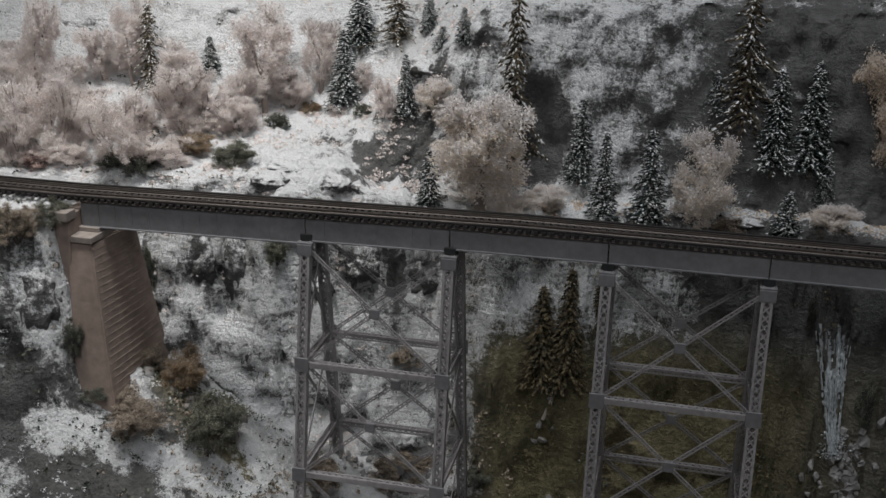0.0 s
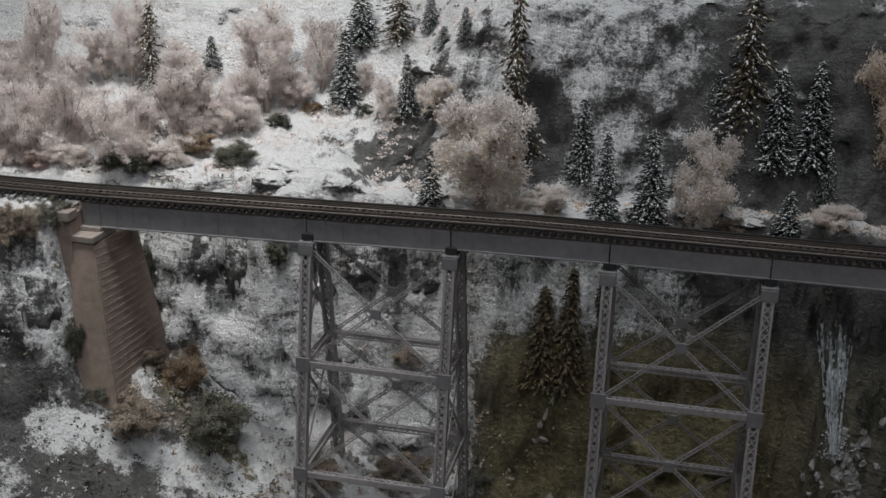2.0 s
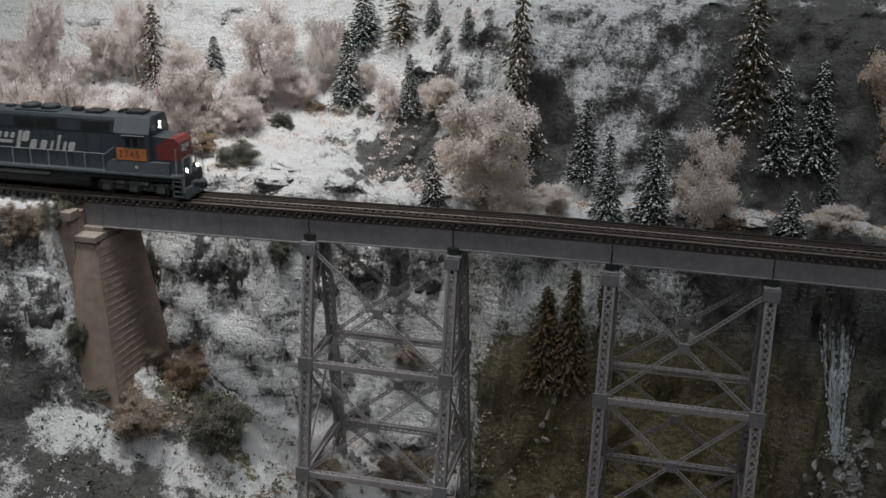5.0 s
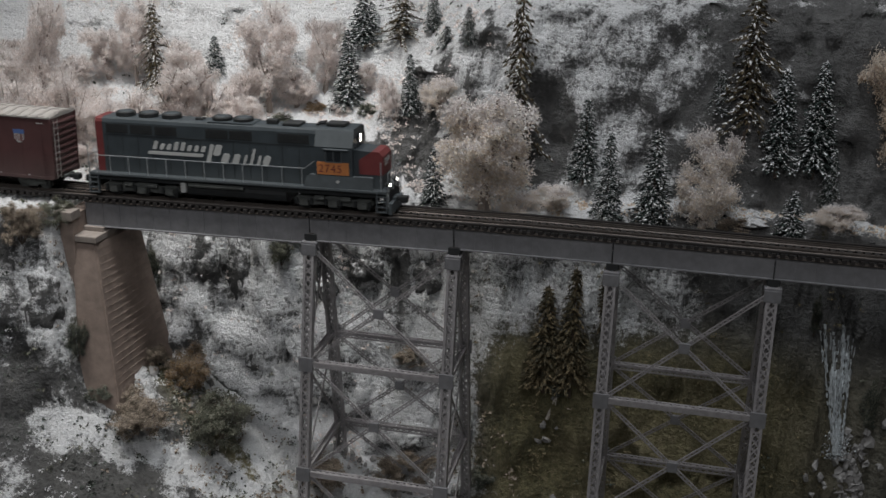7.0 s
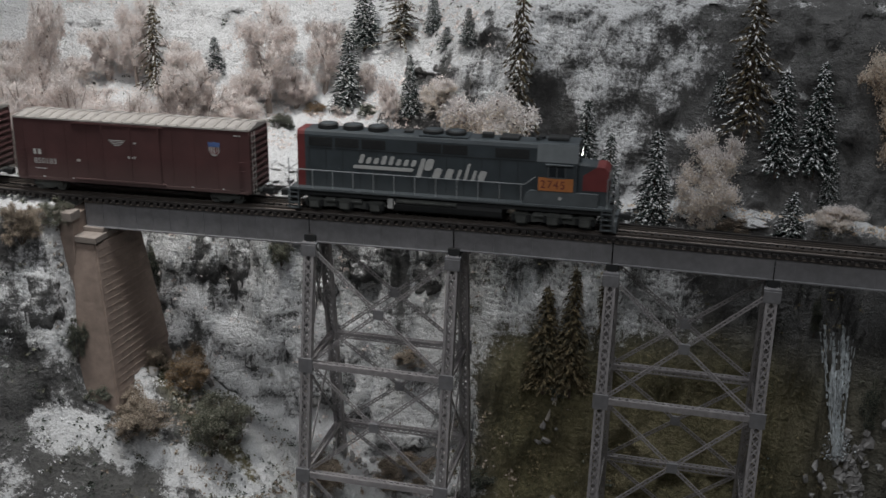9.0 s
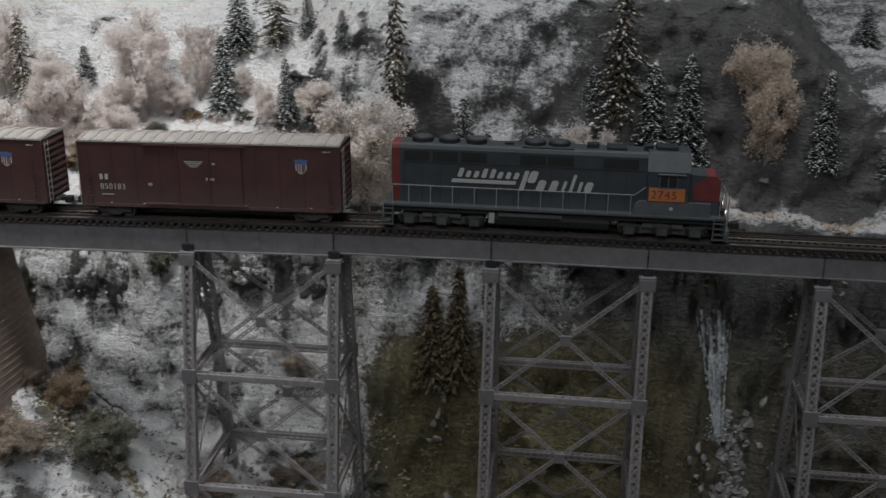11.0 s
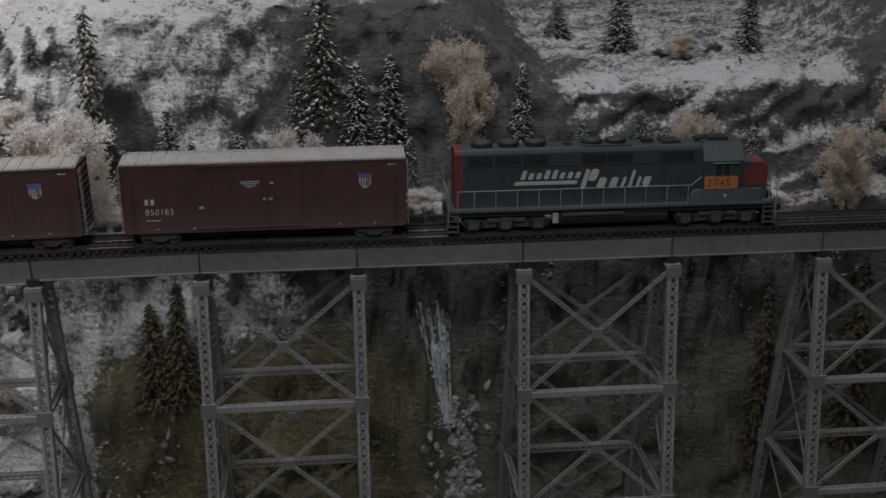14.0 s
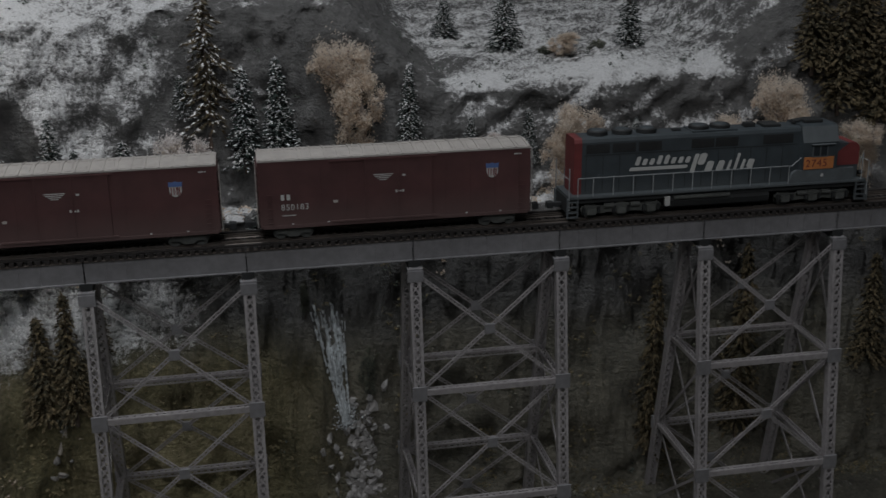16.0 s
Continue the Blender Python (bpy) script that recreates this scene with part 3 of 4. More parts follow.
# ---- plants ----
def spruce_mesh(seed, gaunt=False):
    """Trunk, needles and snow of a spruce 100 mm tall and 40 mm wide, as three drawings."""
    r = random.Random(seed)
    trunk, green, snow = bmesh.new(), bmesh.new(), bmesh.new()
    tube(trunk, (0, 0, -6), (0, 0, 97), 1.7 if not gaunt else 2.2, 0.25, 7)

    def clump(bm, c, way, long, wide, thick):
        way = way.normalized()
        side = way.cross(Vector((0, 0, 1))).normalized() * wide
        up = side.cross(way).normalized() * thick
        tip, tail = bm.verts.new(c + way * long), bm.verts.new(c - way * long * 0.7)
        ring = [bm.verts.new(c + o) for o in (side, up, -side, -up)]
        for k in range(4):
            bm.faces.new((tip, ring[k - 1], ring[k]))
            bm.faces.new((tail, ring[k], ring[k - 1]))

    tiers = 30 if not gaunt else 26
    for i in range(tiers):
        u = i / tiers
        z0 = (8 if not gaunt else 14) + (90 if not gaunt else 82) * u
        reach = 20 * (1 - u) ** 0.8 * (0.9 if not gaunt else 0.8) + (1.2 if not gaunt else 3.0)
        count = int(11 - 5 * u) if not gaunt else r.randint(4, 7)
        spin = r.uniform(0, 6.28)
        for k in range(count):
            a = spin + k * math.tau / count + r.uniform(-0.25, 0.25)
            ln = reach * r.uniform(0.7, 1.12) * (1 if not gaunt else r.choice((0.4, 0.7, 1.0, 1.5)))
            drop = r.uniform(0.25, 0.5) if not gaunt else r.uniform(0.2, 1.1)
            way = Vector((math.cos(a), math.sin(a), -drop))
            if gaunt:
                tube(trunk, (0, 0, z0), Vector((0, 0, z0)) + way * ln, 0.35, 0.1, 4)
            steps = max(2, int(ln / 2.6))
            for s in range(1, steps + 1):
                q = s / steps
                c = Vector((0, 0, z0 + r.uniform(-1, 1))) + way * ln * q * 0.92 + Vector((0, 0, 2.0 * q * (1 - q)))
                for b in range(2):
                    w2 = way + Vector((r.uniform(-0.7, 0.7), r.uniform(-0.7, 0.7), r.uniform(-0.45, 0.15)))
                    cc = c + Vector((r.uniform(-1, 1), r.uniform(-1, 1), r.uniform(-0.6, 0.6)))
                    clump(green, cc, w2, r.uniform(2.0, 3.2), r.uniform(0.6, 1.05), 0.6)
                    if r.random() < (0.42 if not gaunt else 0.36) + 0.25 * q:
                        clump(snow, cc + Vector((0, 0, 0.55)), w2, r.uniform(0.8, 2.3), r.uniform(0.4, 0.95), 0.45)
    clump(snow, Vector((0, 0, 97)), Vector((0.05, 0, 1)), 2.6, 0.8, 0.8)
    return trunk, green, snow


def leafy_mesh(seed, low=False):
    """Stems and leaves of a frosted broadleaf 100 mm tall and 80 mm wide."""
    r = random.Random(seed)
    stem, leaf, snow = bmesh.new(), bmesh.new(), bmesh.new()
    tips = []

    def grow(a, way, ln, rad, depth):
        b = a + way * ln
        tube(stem, a, b, rad, rad * 0.65, 5)
        if depth == 0:
            tips.append(b)
            return
        for _ in range(3):
            w = (way + Vector((r.uniform(-0.75, 0.75), r.uniform(-0.75, 0.75), r.uniform(-0.15, 0.5)))).normalized()
            grow(b, w, ln * r.uniform(0.55, 0.85), rad * 0.6, depth - 1)
        tips.append(b)

    stems = 1 if not low else 5
    for _ in range(stems):
        lean = Vector((r.uniform(-0.15, 0.15), r.uniform(-0.15, 0.15), 1)) if not low else Vector((r.uniform(-0.9, 0.9), r.uniform(-0.9, 0.9), 0.9))
        grow(Vector((0, 0, -3)), lean.normalized(), 17 if not low else 17, 1.9 if not low else 1.0, 3 if not low else 2)
    pts = tips[:]
    top = max(p.z for p in pts)
    wide = max(max(abs(p.x), abs(p.y)) for p in pts)
    for p in pts:
        p.z *= 88 / top
        p.x *= 34 / wide
        p.y *= 34 / wide
    for v in stem.verts:
        v.co = Vector((v.co.x * 34 / wide, v.co.y * 34 / wide, v.co.z * 92 / top))
    for _ in range(70):
        d = Vector((r.gauss(0, 1), r.gauss(0, 1), r.gauss(0, 1))).normalized() * r.uniform(0.55, 1.0)
        pts.append(Vector((d.x * 27, d.y * 27, 46 + d.z * 36)) if not low else Vector((d.x * 31, d.y * 31, 12 + abs(d.z) * 66)))
    per = 21000 // len(pts)
    for p in pts:
        rad = r.uniform(3.5, 8.5)
        for _ in range(per):
            d = Vector((r.gauss(0, 0.9), r.gauss(0, 0.9), r.gauss(0, 1.2)))
            c = p + d * rad * 0.5
            if c.z < 2:
                c.z = r.uniform(2, 8)
            s = r.uniform(0.65, 1.4)
            a = Vector((r.uniform(-1, 1), r.uniform(-1, 1), r.uniform(-1, 1))).normalized() * s
            b = a.orthogonal().normalized() * s * r.uniform(0.35, 0.65)
            up = a.cross(b).normalized() * s * 0.4
            bm = snow if (r.random() < 0.22 + 0.5 * (d.z > 0.25) + 0.35 * (c.z > 74)) else leaf
            q = [bm.verts.new(c + o) for o in (a, b + up, -a, -b + up)]
            bm.faces.new((q[0], q[1], q[2]))
            bm.faces.new((q[0], q[2], q[3]))
    return stem, leaf, snow


MASTERS = {}
LOOKS = {
    "s": ("spruce_tree", "dark green model spruce with snow-laden boughs", "tree", NEEDLES, FROST),
    "f": ("spruce_tree", "small frosted spruce with thin snowy boughs", "tree", NEEDLES, FROST),
    "p": ("pine_tree", "gaunt tall pine with drooping frosted branches", "tree", GREEN_NEEDLES, FROST),
    "g": ("fir_tree", "brown-green fir tree without snow below the viaduct", "tree", GREEN_NEEDLES, GREEN_NEEDLES),
    "pink": ("deciduous_tree", "pinkish bare tree covered in hoar frost", "tree", LEAF_PINK, LEAF_WHITE),
    "white": ("frosted_shrub", "pinkish white hoar-frosted shrub beside the track", "shrub", LEAF_PINK, LEAF_WHITE),
    "cream": ("deciduous_tree", "cream frosted tree with fine pale twigs", "tree", LEAF_CREAM, LEAF_WHITE),
    "amber": ("deciduous_tree", "amber-brown leafy tree dusted with frost", "tree", LEAF_AMBER, LEAF_CREAM),
    "ochre": ("shrub", "ochre orange low shrub", "shrub", LEAF_OCHRE, LEAF_TAN),
    "red": ("shrub", "russet red frosted low shrub", "shrub", LEAF_RED, LEAF_PINK),
    "green": ("shrub", "dull green shrub with frosted tips", "shrub", LEAF_GREEN, LEAF_GREEN),
    "dark": ("shrub", "dark green low bush on the rock", "shrub", LEAF_DARK, LEAF_GREEN),
    "tan": ("grass_clump", "dry tan grass and brush clump", "grass", LEAF_TAN, LEAF_TAN),
}
LOW = ("ochre", "red", "green", "dark", "tan", "white")
COUNT = [0]


def plant(kind, x, y, h, w):
    """A plant of that height and width in millimetres, rooted in the land."""
    COUNT[0] += 1
    variant = (kind, COUNT[0] % (3 if kind in "sfp" else 2))
    name, label, category, leaf, snow = LOOKS[kind]
    nominal = 40.0 if kind in "sfpg" else 80.0
    base = P(x, y, land_z(x, y) - 1) @ pose(0, 0, 0, 0, 0, (COUNT[0] * 77) % 360)
    w *= 1.3 if kind in ("cream", "amber") else 1.14
    m = base @ Matrix.Diagonal((w / nominal, w / nominal, h / 100.0, 1))
    if variant in MASTERS:
        copy_thing(MASTERS[variant], m)
        return
    t = thing(name, label, category, at=Matrix())
    seed = sum(map(ord, kind)) * 7 + variant[1]
    if kind in "sfpg":
        a, b, c = spruce_mesh(seed, kind == "p")
        part("trunk", a, BARK, t)
        part("needles", b, leaf, t)
        part("snow_load" if kind != "g" else "dry_needles", c, snow, t)
    else:
        a, b, c = leafy_mesh(seed, kind in LOW)
        part("stem", a, TWIG if kind in ("pink", "white", "cream", "amber") else BARK, t)
        part("leaves", b, leaf, t)
        part("frosted_leaves", c, snow, t)
    MASTERS[variant] = t
    copy_thing(t, m)


def planting():
    plant("s", -262, 250, 74, 36)
    plant("s", -260, 294, 64, 37)
    plant("s", -400, 270, 39, 24)
    plant("p", -455, 256, 92, 33)
    plant("s", -188, 185, 54, 21)
    plant("s", -152, 124, 62, 27)
    plant("p", -93, 164, 143, 41)
    plant("s", -37, 160, 71, 29)
    plant("f", -14, 116, 71, 26)
    plant("s", 20, 125, 84, 37)
    plant("f", 63, 172, 36, 22)
    plant("p", 84, 169, 119, 45)
    plant("s", 110, 164, 83, 34)
    plant("s", 137, 164, 87, 36)
    plant("s", 122, 116, 45, 30)
    plant("s", 150, 158, 44, 20)
    plant("p", -222, 286, 60, 42)
    plant("f", -162, 205, 18, 19)
    plant("f", -141, 191, 31, 17)
    plant("s", -191, 278, 40, 20)
    plant("pink", -559, 232, 90, 46)
    plant("white", -382, 178, 56, 61)
    plant("cream", -109, 119, 105, 84)
    plant("cream", -59, 125, 25, 39)
    plant("cream", 58, 119, 86, 52)
    plant("white", -501, 98, 50, 45)
    plant("pink", -596, 234, 54, 41)
    plant("red", -484, 100, 20, 30)
    plant("ochre", -360, 141, 22, 36)
    plant("green", -319, 124, 23, 37)
    plant("dark", -306, 200, 17, 25)
    plant("dark", -336, 190, 12, 20)
    plant("dark", -236, 218, 12, 20)
    plant("cream", 151, 114, 21, 35)
    plant("ochre", -292, 238, 12, 20)
    plant("dark", -379, 122, 17, 29)
    plant("dark", -419, 101, 14, 24)
    plant("white", -460, 108, 24, 40)
    plant("amber", 200, 165, 108, 50)
    plant("s", 242, 164, 82, 27)
    plant("f", 292, 162, 38, 20)
    plant("cream", 310, 162, 21, 21)
    plant("s", 340, 159, 48, 21)
    plant("amber", 364, 122, 93, 46)
    plant("f", 423, 132, 63, 26)
    plant("f", 432, 120, 32, 21)
    plant("s", 307, 354, 38, 30)
    plant("s", 350, 284, 64, 34)
    plant("s", 459, 256, 65, 29)
    plant("amber", 395, 251, 22, 30)
    plant("dark", 427, 253, 12, 20)
    plant("dark", 382, 262, 9, 15)
    plant("amber", 554, 123, 104, 44)
    plant("g", 616, 161, 114, 49)
    plant("g", 653, 157, 111, 50)
    plant("g", 594, 170, 90, 44)
    plant("g", 638, 169, 99, 47)
    plant("amber", 501, 129, 82, 51)
    plant("amber", 613, 120, 65, 40)
    plant("f", 435, 164, 14, 12)
    plant("g", -52, 98, 88, 36)
    plant("g", -31, 94, 104, 34)
    plant("g", -8, 102, 65, 17)
    plant("g", 431, 89, 163, 37)
    plant("g", 510, 92, 175, 40)
    plant("g", 627, 92, 104, 37)
    plant("ochre", -322, 19, 44, 38)
    plant("green", -287, -8, 42, 53)
    plant("tan", -161, 104, 19, 32)
    plant("tan", -215, 27, 31, 41)
    plant("tan", -164, 78, 31, 52)
    plant("tan", -348, 21, 19, 27)
    plant("green", -400, -15, 23, 26)
    plant("dark", -384, -30, 36, 19)
    plant("dark", -368, -30, 16, 26)
    plant("green", -266, 83, 23, 18)
    plant("dark", -371, 72, 43, 14)
    plant("dark", -99, 84, 17, 28)
    plant("tan", -335, -34, 31, 52)
    plant("tan", -420, -31, 30, 34)
    plant("dark", -40, 95, 13, 22)
    plant("dark", 146, 99, 36, 10)
    plant("dark", 193, 98, 49, 15)
    plant("white", -473, 170, 43, 58)
    plant("pink", -504, 261, 56, 45)
    plant("pink", -421, 246, 57, 55)
    plant("white", -353, 217, 43, 46)
    plant("white", -371, 117, 25, 43)
    plant("pink", -308, 242, 42, 47)
    plant("white", -543, 158, 55, 48)
    plant("pink", -534, 234, 43, 51)
    plant("white", -428, 179, 31, 41)
    plant("white", -358, 179, 26, 40)
    plant("cream", -161, 178, 38, 37)
    plant("white", -266, 243, 12, 20)
    plant("white", -203, 190, 24, 24)
    plant("dark", -240, 105, 13, 18)
    plant("dark", -395, 103, 20, 33)
    plant("white", -212, 203, 28, 22)
    plant("cream", -85, 111, 33, 26)
    plant("tan", 81, 123, 15, 26)
    plant("pink", -248, 258, 34, 26)
    plant("tan", -37, 110, 15, 26)
    plant("pink", -330, 229, 105, 65)
    plant("pink", -535, 192, 117, 41)
    plant("white", -480, 118, 86, 65)
    plant("white", -407, 103, 67, 58)
    plant("pink", -478, 264, 93, 47)
    plant("pink", -382, 173, 68, 50)
    plant("white", -508, 97, 65, 40)
    plant("pink", -289, 261, 70, 41)
    plant("pink", -467, 141, 40, 45)
    plant("white", -339, 186, 40, 48)
    plant("pink", -569, 200, 58, 37)
    plant("white", -308, 244, 21, 30)


planting()
for t in MASTERS.values():
    for o in (*t.children_recursive, t):
        bpy.data.objects.remove(o)


# ---- ground cover, waterfall, stones and deadwood ----
def tufts(name, label, mat, seed, count, xr, yr, size, keep, clear=False):
    """Small brush rooted all over a stretch of the land, as one object."""
    r = random.Random(seed)
    verts, faces = [], []
    for _ in range(count):
        x, y = r.uniform(*xr), r.uniform(*yr)
        patch = noise.fractal(Vector((x / 40, y / 40, seed)), 1.0, 2.0, 3)
        share = 1.0
        if clear:
            share = 0.08 + 0.9 * math.exp(-((y - lines_of(x)[1]) / 20) ** 2) if x < -235 else 0.12 if x < -112 else 0.75
        if patch < keep or r.random() > share:
            continue
        z = land_z(x, y) - 0.5
        for _ in range(9):
            s = r.uniform(0.5, 1.0) * size
            c = Vector((x + r.gauss(0, size), y + r.gauss(0, size), z + abs(r.gauss(0, size * 0.8))))
            a = Vector((r.uniform(-1, 1), r.uniform(-1, 1), r.uniform(-0.3, 1))).normalized() * s
            b = a.orthogonal().normalized() * s * r.uniform(0.35, 0.7)
            k = len(verts)
            verts += [tuple((c + o) * MM) for o in (a, b, -a, -b)]
            faces += [(k, k + 1, k + 2), (k, k + 2, k + 3)]
    me = bpy.data.meshes.new(name)
    me.from_pydata(verts, [], faces)
    me.materials.append(mat)
    tagged(new(name, me), label, "ground cover", kind="stuff")


tufts("frosted_brush", "pale frosted brush on the bank", LEAF_PINK, 1, 4200, (-620, -90), (62, 340), 1.7, -0.05)
tufts("pinkish_brush", "pinkish frosted twigs on the snowy bank", LEAF_PINK, 2, 1800, (-620, -130), (66, 260), 1.8, 0.12)
tufts("dark_brush", "dark evergreen brush poking through snow", LEAF_DARK, 3, 2600, (-600, 560), (66, 330), 1.7, 0.16)
tufts("green_brush", "dull green low brush on the slope", LEAF_GREEN, 4, 5200, (-440, -60), (-120, 70), 1.7, -0.05, True)
tufts("tan_brush", "dry tan brush on the ravine slope", LEAF_TAN, 5, 6500, (-420, -20), (-80, 106), 1.8, -0.08, True)
tufts("snowy_brush", "snow-capped brush below the abutment", FROST, 6, 2000, (-600, -230), (-110, 80), 1.2, 0.05)
tufts("ravine_turf", "brown-green turf tufts on the ravine floor", TURF, 7, 4600, (-130, 640), (60, 112), 1.3, -0.1)
tufts("ravine_grass", "yellow-brown grass on the ravine floor", LEAF_GREEN, 8, 1500, (-100, 640), (60, 110), 1.3, 0.1)
tufts("shelf_brush", "tan frosted brush along the rock shelf", LEAF_AMBER, 9, 1300, (-60, 640), (120, 150), 1.7, 0.0)
tufts("bank_brush", "dark frosted brush below the abutment", LEAF_DARK, 10, 1700, (-620, -240), (-140, 60), 1.5, 0.05)


def outcrop(x, y, z, w, h):
    """A half-buried broken crag w wide and h tall."""
    COUNT[0] += 1
    off = Vector((COUNT[0] * 13.7, COUNT[0] * 3.1, 0))
    bm = bmesh.new()
    bmesh.ops.create_icosphere(bm, subdivisions=4, radius=1.0)
    for v in bm.verts:
        q = v.co.copy()
        n = noise.ridged_multi_fractal(q * 0.9 + off, 1.0, 2.1, 4, 1.0, 2.0) - 1.0
        m = noise.fractal(q * 3 + off, 0.9, 2.0, 4)
        q *= 1 + 0.22 * n + 0.16 * m
        v.co = Vector((q.x * w * 0.55, q.y * w * 0.45, q.z * h * 0.55))
    me = mesh_of("rock_outcrop", bm, LAND, True)
    col = me.color_attributes.new("cover", "FLOAT_COLOR", "POINT")
    col.data.foreach_set("color", [0.70 if x < 60 else 0.56, 0.0, 0.0, 1.0] * len(me.vertices))
    ob = new("rock_outcrop", me)
    ob.matrix_basis = P(x, y + w * 0.34, z + h * 0.05, 0, 0, (COUNT[0] * 37) % 60 - 30)
    tagged(ob, "craggy grey rock outcrop dusted with snow", "rock")


def outcrops():
    outcrop(-279, 95, 16, 27, 13)
    outcrop(-247, 185, 33, 24, 14)
    outcrop(-229, 115, 13, 22, 11)
    outcrop(-277, 127, 20, 28, 11)
    outcrop(-304, 82, -56, 23, 50)
    outcrop(-286, 69, -130, 20, 23)
    outcrop(-330, 75, -50, 27, 41)
    outcrop(-198, 106, -52, 36, 36)
    outcrop(-157, 115, -61, 27, 36)
    outcrop(-237, 96, -73, 22, 27)
    outcrop(-408, -42, -57, 29, 51)
    outcrop(-172, 199, 94, 43, 19)
    outcrop(55, 124, 11, 30, 10)
    outcrop(97, 125, 8, 26, 8)
    outcrop(108, 175, 97, 40, 27)


outcrops()


def face_y(x, z):
    """Where the ravine's rock face stands at that height."""
    ys = np.arange(30.0, 150.0, 0.5)
    return float(ys[np.argmax(hill(np.full_like(ys, x), ys) > z)])


def build_waterfall():
    w = thing("waterfall", "narrow white waterfall down the dark rock face", "waterfall")
    r = random.Random(5)
    for i in range(120):
        z = -52 - 96 * r.random() ** 1.1
        stop = max(z - r.uniform(14, 46), -156)
        lane, wide = r.gauss(0, 0.5), r.uniform(0.25, 0.95)
        bm = bmesh.new()
        last = None
        while z > stop:
            u = (-48 - z) / 104
            x = 163 + 10 * u + lane * (13 - 9 * u) + r.uniform(-0.35, 0.35)
            y = face_y(x, z) - 3.2 - 2.0 * u - 0.8 * abs(lane) + r.uniform(-0.4, 0.4)
            ww = wide * r.uniform(0.4, 1.3)
            row = [bm.verts.new((x - ww, y, z)), bm.verts.new((x, y - 0.7, z)), bm.verts.new((x + ww, y, z))]
            if last and r.random() < 0.84:
                bm.faces.new((last[0], last[1], row[1], row[0]))
                bm.faces.new((last[1], last[2], row[2], row[1]))
            last = row
            z -= r.uniform(1.6, 3.4)
        if len(bm.faces):
            part("water_strand", bm, WATER_WHITE, w)
    bm = bmesh.new()
    for _ in range(700):
        x, z = r.gauss(174, 4), r.uniform(-160, -138)
        c = Vector((x, face_y(x, z) - 3 + r.uniform(-2.5, 2), z))
        a = Vector((r.uniform(-1, 1), r.uniform(-1, 0.2), r.uniform(-1, 1))) * r.uniform(0.4, 1.3)
        o = a.orthogonal() * 0.6
        q = [bm.verts.new(c + d) for d in (a, o, -o, a.cross(o) * 0.6 - a * 0.4)]
        for f in ((0, 1, 2), (0, 2, 3), (0, 3, 1), (1, 3, 2)):
            bm.faces.new([q[k] for k in f])
    part("foam", bm, WATER_WHITE, w)


build_waterfall()


def stone_mesh(seed):
    bm = bmesh.new()
    bmesh.ops.create_icosphere(bm, subdivisions=1, radius=1.0)
    for v in bm.verts:
        n = noise.fractal(v.co * 1.1 + Vector((seed * 9, 2, 1)), 1.0, 2.0, 3)
        v.co *= 1 + 0.9 * n
        v.co.z *= 0.75
        v.co.x = round(v.co.x * 3.2) / 3.2 * 0.5 + v.co.x * 0.5
    return mesh_of("stone", bm, STONE)


STONES = [stone_mesh(k) for k in range(7)]


def stone(parent, x, y, s, r, lift=0.2):
    ob = new("stone", STONES[r.randrange(7)])
    if parent is not None:
        ob.parent = parent
    ob.matrix_basis = P(x, y, land_z(x, y) + s * lift, r.uniform(0, 360), r.uniform(0, 360), r.uniform(0, 360)) @ Matrix.Diagonal((s * r.uniform(0.8, 1.3), s, s * r.uniform(0.7, 1.0), 1))
    return ob


def build_stones():
    r = random.Random(11)
    heap = thing("rubble_heap", "heap of broken grey rocks under the waterfall", "rocks")
    for i in range(285):
        u = r.random()
        y = 98 - 22 * u
        stone(heap, r.gauss(184 + 5 * u, 6 + 9 * u), y, r.uniform(2.6, 5.0), r, 0.6)
    base = thing("boulder_group", "grey boulders round the tower feet", "rocks")
    for i in range(70):
        stone(base, r.gauss(-165, 38), r.uniform(58, 84), r.uniform(1.6, 4.6), r)
    pale = thing("pale_boulder_group", "snow-dusted boulders at the foot of the firs", "rocks")
    for x, y, s in ((-50, 94, 4.2), (-46, 92, 3.4), (-43, 95, 3.0), (-39, 92, 2.2), (-53, 93, 2.6)):
        stone(pale, x, y, s, r, 0.4)
    bank = thing("bank_boulder_group", "snowy boulders on the bank beneath the abutment", "rocks")
    for i in range(26):
        stone(bank, r.gauss(-315, 22), r.uniform(5, 50), r.uniform(2, 5.5), r)
    for x0, y0, x1, y1, k in ((-47, 94, -36, 95, 1.2), (-34, 94.5, -24, 97.5, 1.0), (-42, 94, -37, 96, 0.8)):
        bm = bmesh.new()
        a, b = Vector((x0, y0, land_z(x0, y0) + 2.2)), Vector((x1, y1, land_z(x1, y1) + 3.0))
        m = a.lerp(b, 0.5) + Vector((0, 0, 0.8))
        tube(bm, a, m, k * 1.3, k, 8)
        tube(bm, m, b, k, k * 0.6, 8)
        tube(bm, m, m + Vector((4, -2, 5)), k * 0.5, 0.2, 6)
        tagged(part("dead_log", bm, DRIFTWOOD), "bleached dead log lying on the ravine slope", "log")


build_stones()


# ---- the train ----
SPEED_ROWS = [(0.0, -935.0), (3.0, -695.0), (6.3, -431.5), (7.0, -380.6), (8.0, -303.9), (8.2, -288.0), (10.5, -113.9), (11.5, -33.6), (12.5, 46.0), (13.5, 125.5), (14.5, 204.0), (15.25, 264.5), (16.0, 325.6)]


